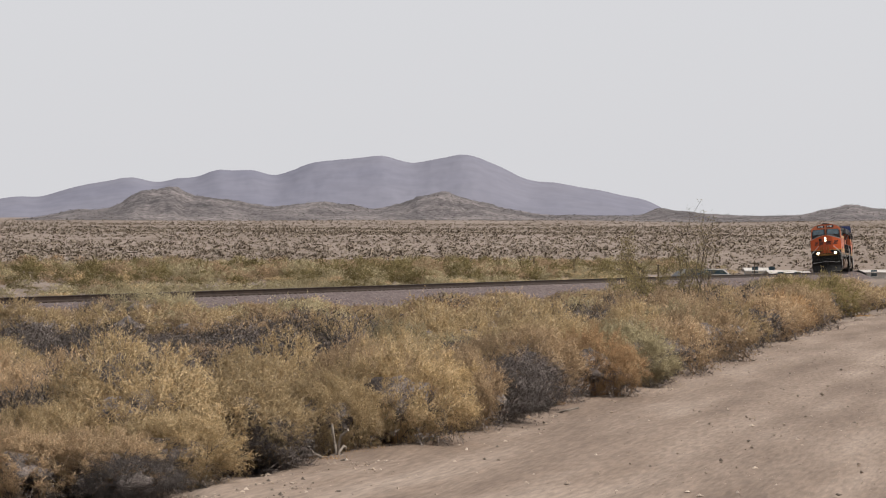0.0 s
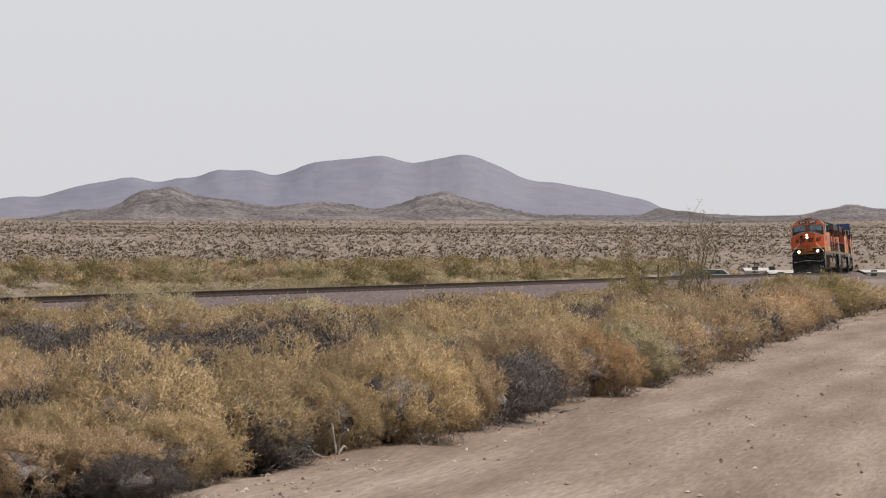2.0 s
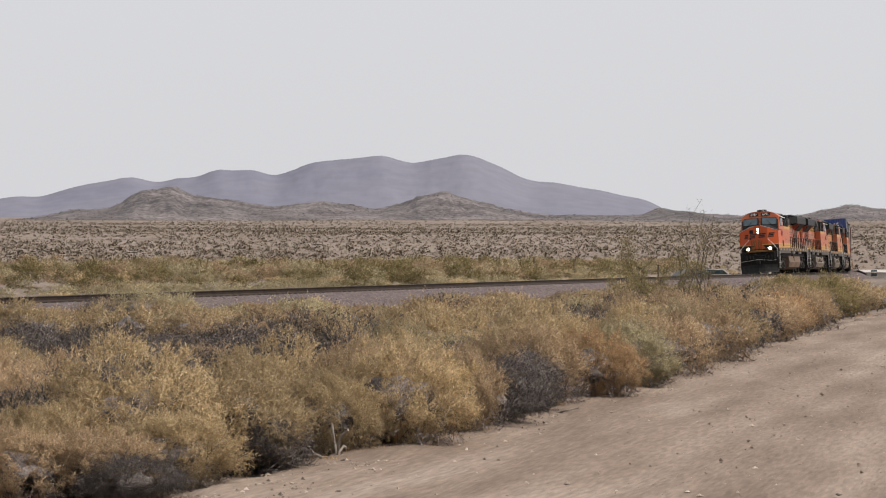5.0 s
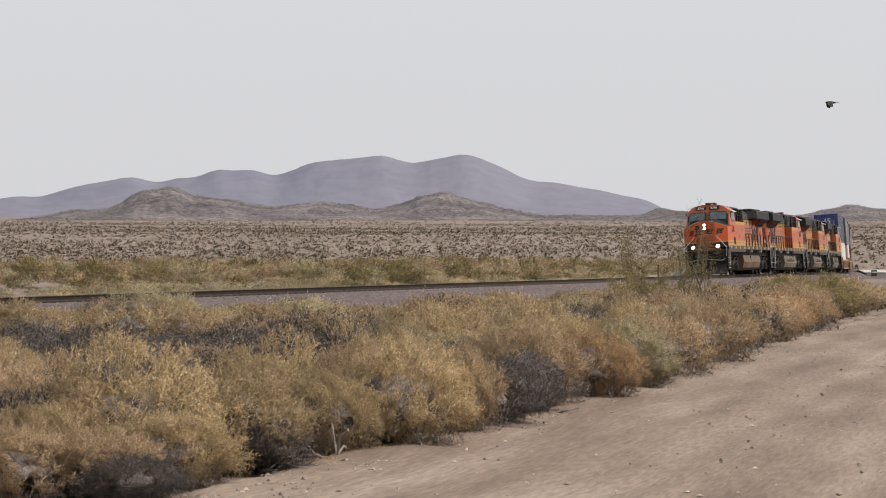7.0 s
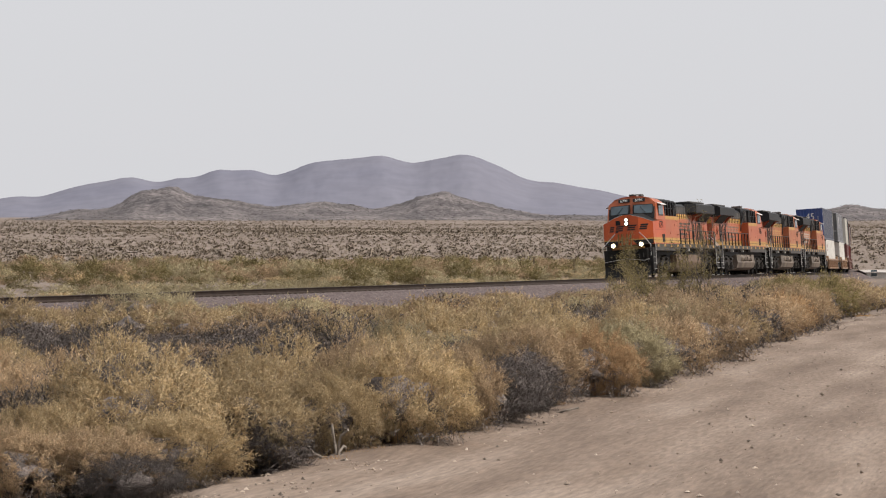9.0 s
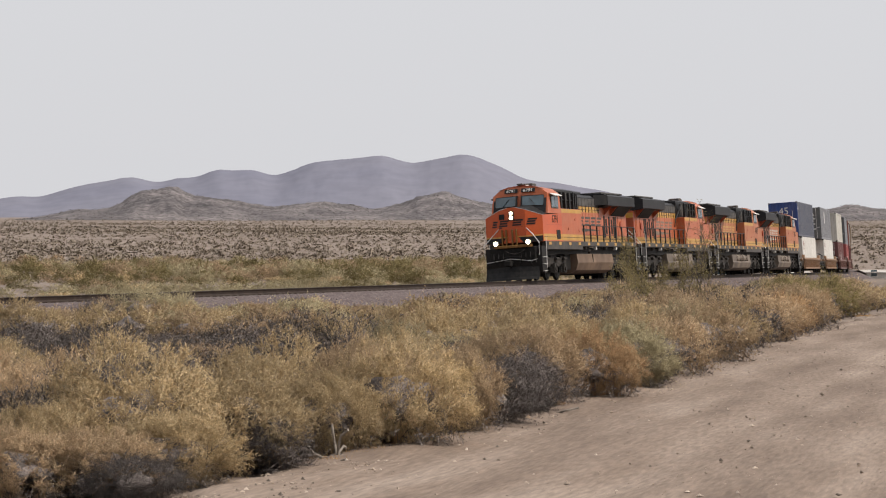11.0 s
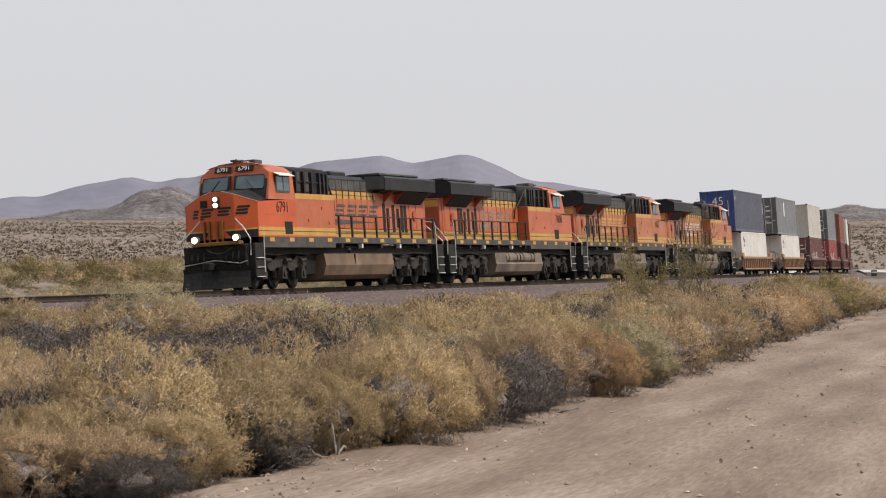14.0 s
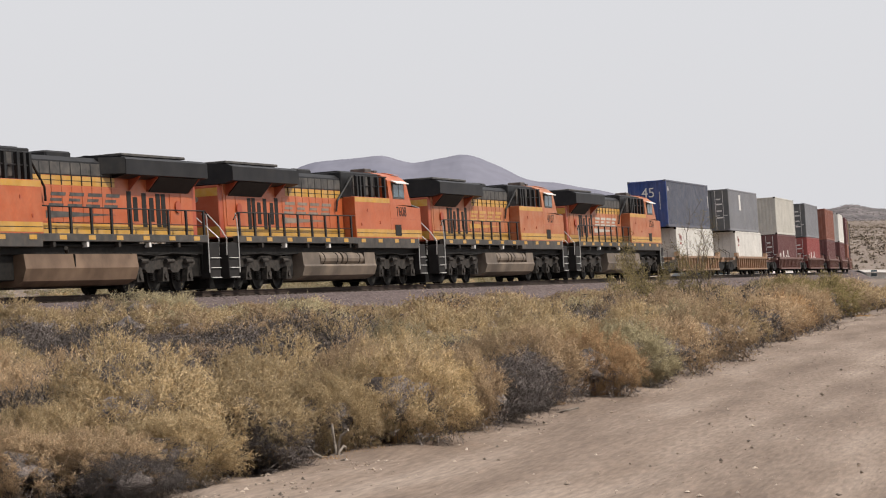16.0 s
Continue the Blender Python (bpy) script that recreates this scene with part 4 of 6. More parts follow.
def locomotive(number, paint, tank_kind, lit, emblem, label):
    top = new("diesel_locomotive")
    orange = M[paint]
    nose_paint = M["orange_nose"] if lit else orange
    p = lambda nm, bm, mat, lb="": part(nm, bm, M[mat] if isinstance(mat, str) else mat, top, lb)
    wheels = loco_truck(top, U(4.35)) + loco_truck(top, U(17.95))
    # underframe, sills, walkways
    p("underframe", box(U(1.1), U(21.2), -1.25, 1.25, 1.32, 1.70, 0.02), "under", "grimy black underframe")
    for sd in (1, -1):
        p("side_sill", box(U(2.06), U(9.2), 1.28 * sd, 1.53 * sd, 1.56, 2.0, 0.012), "sill", "dark grey side sill")
        p("walkway_sill", box(U(9.2), U(21.0), 1.28 * sd, 1.53 * sd, 1.74, 2.0, 0.012), "sill", "dark grey walkway edge")
        p("walkway", box(U(9.2), U(21.0), 0.98 * sd, 1.28 * sd, 1.93, 1.98), "sill")
        for q in range(10):
            u = 2.6 + q * 1.92
            p("reflector", box(U(u), U(u + 0.46), 1.53 * sd, 1.536 * sd, 1.80, 1.95), "yellow", "yellow reflective patch")
        for q in range(5):
            u = 9.9 + q * 2.2
            p("pipe_bracket", box(U(u), U(u + 0.16), 1.30 * sd, 1.50 * sd, 1.56, 1.74, 0.01), "white" if q % 2 else "truck")
        p("conduit", rod([(U(8.0), 1.32 * sd, 1.64), (U(12.0), 1.34 * sd, 1.60), (U(16.0), 1.32 * sd, 1.66), (U(20.5), 1.33 * sd, 1.62)], 0.035, 5), "under")
    # nose and cab: blunt nose with swept corners
    plan = [(1.53, U(5.3), 3.46), (1.53, U(1.62), 3.34), (0.72, U(1.22), 3.66), (0.22, U(1.20), 3.80)]
    bm = bmesh.new()
    rim = [(a, -b, z) for b, a, z in plan] + [(a, b, z) for b, a, z in plan[::-1]]
    lo = [bm.verts.new((a, b, 1.98)) for a, b, z in rim]
    hi = [bm.verts.new((a - (0.06 if a > U(3) else 0), b, z)) for a, b, z in rim]
    for i in range(8):
        bm.faces.new((lo[i], lo[(i + 1) % 8], hi[(i + 1) % 8], hi[i]))
    bm.faces.new(lo[::-1])
    bmesh.ops.recalc_face_normals(bm, faces=bm.faces)
    p("nose", bm, nose_paint, "orange cab nose with swept corners")
    # black anti-glare deck from the nose's edge back to the windscreen wall
    bm = bmesh.new()
    edge = [(a - (0.06 if a > U(3) else 0), b, z - 0.004) for a, b, z in rim[1:7]]
    back = [(U(3.0), b * (0.97 if abs(b) > 1 else 1), 3.46 if abs(b) > 1 else 3.90) for a, b, z in edge]
    E, K = [bm.verts.new(c) for c in edge], [bm.verts.new(c) for c in back]
    for i in range(5):
        bm.faces.new((E[i], E[i + 1], K[i + 1], K[i]))
    bmesh.ops.recalc_face_normals(bm, faces=bm.faces)
    p("nose_deck", bm, "black", "black anti-glare nose deck")
    for sd in (1, -1):
        p("nose_edge", rod([(a, b, z + 0.004) for a, b, z in edge if b * sd > 0.2][::sd], 0.012, 5), "silver", "thin pale line along the nose edge")

    def nose_x(y, z):
        t = abs(y)
        a = U(1.20) - 0.02 * (t - 0.22) / 0.5 if t < 0.72 else U(1.22) - 0.40 * (t - 0.72) / 0.81
        return a - 0.06 * (z - 1.98) / 1.7

    # upper cab: raked windscreen wall, curved roof
    sec = [(-1.528, 3.44), (1.528, 3.44), (1.46, 4.50), (1.15, 4.75), (0.60, 4.91), (0, 4.95), (-0.60, 4.91), (-1.15, 4.75), (-1.46, 4.50)]
    bm = bmesh.new()
    A = [bm.verts.new((U(2.72 + 0.36 * (z - 3.46) - 0.18 * (1 - abs(y) / 1.5)), y, z)) for y, z in sec]
    B = [bm.verts.new((U(5.3), y, z)) for y, z in sec]
    for i in range(9):
        bm.faces.new((A[i], A[(i + 1) % 9], B[(i + 1) % 9], B[i]))
    bm.faces.new(A[::-1])
    bm.faces.new(B)
    bmesh.ops.recalc_face_normals(bm, faces=bm.faces)
    p("cab_body", bm, orange)
    p("roof_lip", prism([(-1.20, 4.79), (-0.6, 4.94), (0, 4.98), (0.6, 4.94), (1.20, 4.79), (0.6, 4.88), (0, 4.92), (-0.6, 4.88)], "x", U(3.12), U(3.6)), M["red"] if lit else orange)
    def front(y, z, off=0.0):
        return U(2.72 + 0.36 * (z - 3.46) - 0.18 * (1 - abs(y) / 1.5)) + off
    # the dark mask and two windscreen panes
    for sd in (1, -1):
        def quad(ya, yb, za, zb, off, mat, nm, lb, drop=0.0, thick=0.05):
            bm = bmesh.new()
            c = [(ya, za), (yb, za - drop), (yb, zb - drop * 0.6), (ya, zb)]
            f = [bm.verts.new((front(y * sd, z, off), y * sd, z)) for y, z in c]
            g = [bm.verts.new((front(y * sd, z, off - thick), y * sd, z)) for y, z in c]
            bm.faces.new(f)
            bm.faces.new(g[::-1])
            for i in range(4):
                bm.faces.new((f[i], g[i], g[(i + 1) % 4], f[(i + 1) % 4]))
            bmesh.ops.recalc_face_normals(bm, faces=bm.faces)
            return p(nm, bm, mat, lb)
        quad(0.09, 1.42, 3.84, 4.46, 0.012, "black", "window_mask", "black windscreen surround", 0.34)
        ring = []
        for cy, cz, a0 in ((1.24, 4.35, 0), (0.24, 4.36, 90), (0.24, 3.98, 180), (1.24, 3.94, 270)):
            ring += [(cy + 0.07 * math.cos(math.radians(a0 + q * 30)), cz + 0.07 * math.sin(math.radians(a0 + q * 30))) for q in range(4)]
        bm = bmesh.new()
        fr = [bm.verts.new((front(y * sd, z, 0.024), y * sd, z)) for y, z in ring]
        bk = [bm.verts.new((front(y * sd, z, -0.02), y * sd, z)) for y, z in ring]
        bm.faces.new(fr)
        bm.faces.new(bk[::-1])
        for i in range(16):
            bm.faces.new((fr[i], bk[i], bk[(i + 1) % 16], fr[(i + 1) % 16]))
        bmesh.ops.recalc_face_normals(bm, faces=bm.faces)
        p("windscreen", bm, "glass", "dark windscreen pane with sky reflection in its colour")
        cy = [(front(y * sd, z, 0.03), y * sd, z) for y, z in ring]
        p("windscreen_gasket", rod(cy + cy[:1], 0.016, 4), "louvre")
        quad(0.10, 0.82, 4.61, 4.82, 0.045, "black", "number_board", "black number board")
        bm = rod([(front(0.9 * sd, 3.88, 0.05), 0.9 * sd, 3.88), (front(0.55 * sd, 4.3, 0.05), 0.55 * sd, 4.30)], 0.014, 4)
        p("wiper", bm, "louvre")
        z = 4.705
        m = axes((front(0.46 * sd, z, 0.052), 0.46 * sd, z), (-0.12 * sd, 1, 0), (-0.42, 0, 1))
        p("board_digits", text_bm(number, 0.25, m, 0.006), "white", "white road number on the board")
        # side window with sunshade
        p("side_window_frame", box(U(3.50), U(4.86), 1.49 * sd, 1.525 * sd, 3.70, 4.40, 0.01), M["hood_grey"])
        p("side_window", box(U(3.58), U(4.14), 1.50 * sd, 1.535 * sd, 3.78, 4.33), "glass")
        p("side_window", box(U(4.24), U(4.78), 1.50 * sd, 1.535 * sd, 3.78, 4.33), "glass")
        p("sunshade", prism([(1.49 * sd, 4.46), (1.74 * sd, 4.35), (1.74 * sd, 4.38), (1.49 * sd, 4.50)], "x", U(3.42), U(4.9)), "white", "white sunshade over the side window")
        r = -sd
        p("side_number", text_bm(number, 0.60, axes((U(4.0), 1.537 * sd, 3.13), (r, 0, 0), (0, 0, 1)), 0.004), "roof_grey", "dark road number on the cab side")
        p("cab_door_seam", box(U(2.3), U(5.25), 1.53 * sd, 1.536 * sd, 2.83, 2.85), "red")
        p("side_vent", box(U(4.15), U(4.85), 1.53 * sd, 1.55 * sd, 2.10, 2.58), "louvre", "black side vent")
        # cab-side and nose stripes
        p("stripe", box(U(1.66), U(9.25), 1.53 * sd, 1.5345 * sd, 2.04, 2.36), "yellow", "yellow lower stripe")
        p("stripe_line", box(U(1.66), U(9.25), 1.534 * sd, 1.5375 * sd, 2.19, 2.215), "roof_grey")
        for a, b, z0, z1, mat in ((0.02, 0.98, 2.28, 2.34, "yellow"), (0.02, 0.98, 1.99, 2.27, "black")):
            bm = bmesh.new()
            q = [(U(1.22) - (U(1.22) - U(1.62)) * t, (0.72 + 0.81 * t) * sd) for t in (a, b)]
            nrm = Vector((0.81, 0.40 * sd, 0)).normalized() * 0.006
            c = [bm.verts.new((q[i][0] + nrm.x, q[i][1] + nrm.y, z)) for i, z in ((0, z0 - 0.02), (1, z0), (1, z1), (0, z1 - 0.02))]
            bm.faces.new(c)
            p("nose_stripe", bm, mat)
    # nose fittings
    p("nose_stripe", box(U(1.22), U(1.212), -0.74, 0.74, 2.26, 2.32), "yellow")
    p("nose_band", box(U(1.22), U(1.214), -0.74, 0.74, 1.99, 2.25), "black")
    def nose_patch(nm, pts, mat, lb):
        bm = bmesh.new()
        f = [bm.verts.new((nose_x(y, z) + 0.008, y + (0.006 if y > 0.72 else -0.006 if y < -0.72 else 0), z)) for y, z in pts]
        bm.faces.new(f)
        r = bmesh.ops.extrude_face_region(bm, geom=list(bm.faces))
        for v in r["geom"]:
            if isinstance(v, bmesh.types.BMVert):
                v.co.x -= 0.012
        bmesh.ops.recalc_face_normals(bm, faces=bm.faces)
        p(nm, bm, mat, lb)
    # emblem: slanted dark strokes over a thin tapering wedge
    for y0, y1, zc in ((-1.12, -0.76, 2.98), (-0.70, -0.10, 3.0), (0.02, 0.66, 3.02), (0.76, 1.30, 3.04)):
        w = (y1 - y0) * 0.74
        for z0, h, cut in ((zc + 0.075, 0.09, 0.0), (zc - 0.045, 0.09, 0.12), (zc - 0.165, 0.085, 0.05)):
            k = 0.30 * (z0 - zc + 0.15)
            a, b = y0 + k, min(y0 + k + w * (1 - cut) + 0.03, y1)
            nose_patch("emblem_stroke", [(a, z0), (b, z0), (min(b + 0.025, y1), z0 + h), (a + 0.02, z0 + h)], "black", "dark slanted emblem stroke")
    nose_patch("emblem_wedge", [(-0.70, 2.74), (0.70, 2.80), (-0.70, 2.82)], "black", "dark tapering emblem wedge")
    for y in (-0.42, 0.12):
        for o in (-0.11, 0.11):
            p("nose_rib", box(U(1.22), U(1.10), y + o - 0.035, y + o + 0.035, 1.86, 2.68, 0.01), "gold", "dull gold nose rib")
        p("nose_rib_cap", box(U(1.22), U(1.08), y - 0.17, y + 0.17, 1.80, 1.87), "gold")
    p("nose_window", box(U(1.22), U(1.21), -0.86 + 0.2, -0.38, 3.20, 3.48, 0.0), "louvre", "small black nose hatch")
    p("anticlimber", box(U(1.25), U(0.85), -0.92, 1.04, 1.72, 1.86, 0.02), "gold", "dull gold platform edge")
    # lamps
    p("headlight_housing", box(U(1.24), U(1.16), -0.14, 0.14, 3.14, 3.62, 0.03), "black")
    for z in (3.50, 3.27):
        p("headlight_rim", rod([(U(1.2), 0, z), (U(1.145), 0, z)], 0.125, 14), "lens")
        p("headlight", rod([(U(1.16), 0, z), (U(1.138), 0, z)], 0.092, 14), M["lamp"] if lit else "glass", "round headlight")
    for y in (-0.80, 0.92):
        p("ditch_light_rim", rod([(U(1.0), y, 1.98), (U(0.80), y, 1.98)], 0.14, 14), "lens")
        p("ditch_light", rod([(U(0.82), y, 1.98), (U(0.79), y, 1.98)], 0.12, 14), M["lamp"] if lit else "glass", "round ditch light")
    # roof fittings
    p("air_conditioner", box(U(4.25), U(5.0), -0.35, 0.35, 4.90, 5.12, 0.03), "hood_grey", "grey roof unit")
    p("antenna_dome", rod([(U(4.0), 0, 4.92), (U(4.0), 0, 5.03)], 0.22, 12), "white")
    bm = bmesh.new()
    for q, y in enumerate((-0.12, 0.0, 0.12)):
        rod([(U(3.45), y, 5.04), (U(3.12 - 0.06 * q), y, 5.05)], 0.045, 8, bm)
    add_box(bm, U(3.55), U(3.42), -0.2, 0.2, 4.9, 5.08)
    p("horn", bm, "hood_grey", "three-chime roof horn")
    # full-width cabinet behind the cab
    p("cabinet", box(U(5.28), U(9.3), -1.525, 1.525, 1.98, 3.72, 0.015), orange, "full-width orange equipment cabinet")
    p("upper_cabinet", box(U(5.28), U(9.5), -1.05, 1.05, 3.70, 4.80, 0.04), "roof_grey")
    for sd in (1, -1):
        p("stripe", box(U(5.32), U(9.28), 1.526 * sd, 1.531 * sd, 3.50, 3.70), "yellow", "yellow upper stripe")
        for u in (5.55, 6.35, 7.15, 7.95, 8.35, 8.7):
            p("intake_post", box(U(u), U(u + 0.16), 1.36 * sd, 1.50 * sd, 3.50, 4.60, 0.01), "black", "black intake post")
        for z in (4.60, 4.18):
            p("intake_rail", rod([(U(5.3), 1.43 * sd, z + 0.03), (U(8.9), 1.43 * sd, z)], 0.028, 5), "black")
        for u in (6.0, 7.4):
            p("intake_screen", box(U(u), U(u + 0.9), 1.04 * sd, 1.09 * sd, 3.85, 4.64, 0.01), "hood_grey", "grey intake screen")
        p("exhaust_pipe", rod([(U(8.9), 1.30 * sd, 4.60), (U(9.5), 1.22 * sd, 4.1), (U(10.2), 1.12 * sd, 3.55), (U(10.3), 1.08 * sd, 3.1)], 0.045, 6), "black", "black slanted pipe")
        for u, z in ((6.5, 2.6), (7.9, 3.1), (8.6, 2.5)):
            p("latch", box(U(u), U(u + 0.09), 1.525 * sd, 1.545 * sd, z, z + 0.12), "red")
    p("roof_plate", box(U(5.4), U(9.2), -0.8, 0.8, 4.80, 4.86, 0.02), "roof_grey")
    # long hood
    p("long_hood", box(U(9.3), U(21.0), -0.98, 0.98, 1.95, 4.0, 0.02), orange, "orange long hood")
    p("hood_roof", prism([(-0.98, 3.98), (0.98, 3.98), (0.98, 4.48), (0.80, 4.64), (-0.80, 4.64), (-0.98, 4.48)], "x", U(9.5), U(15.4)), "roof_grey", "sooty dark hood roof")
    for sd in (1, -1):
        p("stripe", box(U(9.32), U(15.2), 0.981 * sd, 0.985 * sd, 3.66, 3.97), "yellow", "yellow upper stripe")
        p("stripe_line", box(U(9.32), U(15.2), 0.985 * sd, 0.988 * sd, 3.80, 3.825), "roof_grey")
        p("stripe", box(U(9.32), U(20.95), 0.981 * sd, 0.985 * sd, 2.02, 2.38), "yellow", "yellow lower stripe")
        p("stripe_line", box(U(9.32), U(20.95), 0.985 * sd, 0.988 * sd, 2.19, 2.215), "roof_grey")
        for q in range(9):
            u = 9.5 + q * 0.68
            p("hood_door", box(U(u), U(u + 0.63), 0.98 * sd, 0.996 * sd, 2.42, 3.62, 0.006), orange, "orange hood door")
            p("door_hinge", box(U(u - 0.02), U(u + 0.02), 0.98 * sd, 1.01 * sd, 3.66, 3.99), "roof_grey")
            p("upper_panel", box(U(u), U(u + 0.62), 0.98 * sd, 0.992 * sd, 4.02, 4.42, 0.006), "hood_grey")
        # side emblem: four slanted bars over a wedge
        x0 = 10.6 if sd > 0 else 15.5
        for q in range(4):
            a = U(x0) - sd * q * 1.24
            for z, h, x_in, x_out in ((2.92, 0.12, 0.0, 0.95), (3.12, 0.10, 0.10, 0.80), (3.30, 0.12, 0.12, 1.02)):
                k = 0.33 * (z - 2.92)
                b0, b1 = a - sd * (k + x_in * 0.4), a - sd * (k + x_out)
                bm = prism([(b0, z), (b1, z), (b1 - sd * 0.04, z + h), (b0 - sd * 0.04, z + h)], "y", 0.997 * sd, 1.003 * sd)
                p("emblem_stroke", bm, emblem, "slanted emblem stroke")
        a = U(x0) + sd * 0.2
        p("emblem_wedge", prism([(a, 2.55), (a - sd * 4.9, 2.70), (a, 2.80)], "y", 0.997 * sd, 1.003 * sd), emblem, "dark tapering emblem wedge")
        # radiator-end louvres and doors
        for q, (u, z0, z1) in enumerate(((16.0, 2.3, 3.55), (16.45, 2.5, 3.35), (17.1, 2.3, 3.5), (17.65, 2.5, 3.35), (18.15, 2.3, 3.5), (18.55, 2.3, 3.5))):
            p("louvre", box(U(u), U(u + 0.32), 0.97 * sd, 0.992 * sd, z0, z1), "louvre", "black vertical louvre")
        for u in (19.2, 20.05):
            p("rear_door", box(U(u), U(u + 0.75), 0.98 * sd, 1.0 * sd, 2.42, 3.55, 0.008), orange)
        p("handwheel", rod([(U(19.75), 1.0 * sd, 3.05), (U(19.75), 1.06 * sd, 3.05)], 0.22, 14), "red")
        # radiator wing: flares out over the walkway
        prof = [(0.9 * sd, 3.98), (1.15 * sd, 3.98), (1.55 * sd, 4.08), (1.56 * sd, 4.60), (1.35 * sd, 4.70), (0.0, 4.84), (0.0, 4.0)]
        p("radiator_wing", prism(prof, "x", U(15.05), U(21.25)), "roof_grey", "dark flared radiator housing")
        p("radiator_nose", prism([(U(14.2), 0.95 * sd), (U(15.05), 1.54 * sd), (U(15.05), 0.3 * sd), (U(14.2), 0.3 * sd)], "z", 4.1, 4.66), "black")
        p("radiator_screen", prism([(0.99 * sd, 3.55), (1.02 * sd, 3.55), (1.48 * sd, 4.04), (1.44 * sd, 4.06)], "x", U(17.6), U(20.6)), "louvre", "black angled radiator screen")
        for u in (16.2, 17.5, 20.7):
            p("wing_brace", prism([(0.98 * sd, 3.55), (1.48 * sd, 4.05), (0.98 * sd, 4.05)], "x", U(u), U(u + 0.05)), M["red"], "red wing brace")
    p("radiator_cap", box(U(15.8), U(20.6), -1.0, 1.0, 4.78, 4.88, 0.02), "hood_grey", "pale radiator roof screens")
    p("exhaust_stack", rod([(U(12.2), 0, 4.6), (U(12.2), 0, 4.82)], 0.42, 14), "black")
    p("exhaust_cover", box(U(11.4), U(13.1), -0.55, 0.55, 4.62, 4.86, 0.06), "black", "black exhaust hood")
    # rear hood end
    p("hood_end", box(U(20.95), U(21.35), -0.95, 0.95, 1.95, 3.95, 0.03), M["red"], "red-orange hood end")
    p("end_stripe", box(U(21.35), U(21.354), -0.92, 0.92, 2.02, 2.4), "yellow")
    p("end_stripe", box(U(21.35), U(21.354), -0.92, 0.92, 3.55, 3.85), "yellow")
    p("end_light", rod([(U(21.3), 0, 3.45), (U(21.38), 0, 3.45)], 0.11, 12), "lens")
    # handrails
    for sd in (1, -1):
        for q in range(9):
            u = 9.7 + q * 1.38
            p("handrail_post", box(U(u), U(u + 0.13), 1.46 * sd, 1.52 * sd, 1.98, 2.88, 0.008), "black", "black handrail post")
        p("handrail", rod([(U(9.35), 1.49 * sd, 2.9), (U(12.5), 1.49 * sd, 2.88), (U(20.95), 1.49 * sd, 2.88), (U(21.3), 1.49 * sd, 2.6)], 0.026, 6), "black", "black handrail")
        p("lower_rail", rod([(U(9.8), 1.49 * sd, 2.36), (U(20.9), 1.49 * sd, 2.36)], 0.014, 4), "black")
        # pale end grab rails
        for u0, u1 in ((1.95, 0.95), (21.15, 22.0)):
            k = 1 if u1 < u0 else -1
            p("end_grab_rail", rod([(U(u0 + 0.12 * k), 1.50 * sd, 0.62), (U(u0 + 0.12 * k), 1.52 * sd, 2.0), (U(u0 + 0.1 * k), 1.50 * sd, 2.55), (U(u0 + 0.08 * k), 1.46 * sd, 2.85)], 0.024, 6), "silver", "pale grab rail")
            p("end_grab_rail", rod([(U(u1), 1.45 * sd, 1.28), (U(u1 - 0.02), 1.48 * sd, 1.9), (U(u1 + 0.25 * k), 1.1 * sd, 2.35), (U(u1 + 0.35 * k), 0.60 * sd, 2.86), (U(u1 + 0.32 * k), 0.36 * sd, 2.88)], 0.024, 6), "silver", "pale grab rail")
        steps(top, U(2.05), U(1.25), sd, 1)
        steps(top, U(21.95), U(21.1), sd, -1)
    # pilots, plough, couplers
    for u, k in ((0.9, 1), (21.4, -1)):
        p("pilot_plate", box(U(u) - 0.10 * k, U(u) - 0.35 * k, -1.22, 1.22, 0.75, 1.72, 0.03), "under", "black pilot plate")
        p("draft_gear_pocket", box(U(u) - 0.12 * k, U(u) + 0.06 * k, -0.42, 0.42, 0.72, 1.30, 0.04), "under")
        p("uncoupling_lever", rod([(U(u) + 0.10 * k, -1.35, 1.02), (U(u) + 0.10 * k, -0.4, 1.12), (U(u) + 0.14 * k, 0.0, 1.16), (U(u) + 0.10 * k, 0.4, 1.10), (U(u) + 0.10 * k, 1.05, 1.00), (U(u) + 0.16 * k, 1.38, 1.08)], 0.016, 5), "silver", "pale bent uncoupling lever")
        p("cable_loop", rod([(U(u) + 0.02 * k, -0.35, 1.60), (U(u) + 0.14 * k, -0.1, 1.46), (U(u) + 0.18 * k, 0.2, 1.40), (U(u) + 0.14 * k, 0.5, 1.46), (U(u) + 0.02 * k, 0.72, 1.62)], 0.022, 5), "truck", "hanging jumper cable")
        bm = rod([(U(u), 0, 0.92), (U(u) + 0.55 * k, 0, 0.92)], 0.12, 8)
        add_box(bm, min(U(u) + 0.50 * k, U(u) + 0.88 * k), max(U(u) + 0.50 * k, U(u) + 0.88 * k), -0.17, 0.17, 0.76, 1.08, 0.05)
        p("coupler", bm, "under", "dark steel knuckle coupler")
        for y in (-0.95, -0.7, -0.45, 0.5, 0.75, 1.0):
            p("brake_hose", rod([(U(u) + 0.03 * k, y, 1.45), (U(u) + 0.22 * k, y + 0.04, 1.2), (U(u) + 0.2 * k, y + 0.08, 0.85), (U(u) + 0.06 * k, y + 0.12, 0.7)], 0.028, 6), "under", "black air hose")
        prof = [(-1.48, 0.12), (-1.48, 0.72), (1.48, 0.72), (1.48, 0.12)]
        bm = bmesh.new()
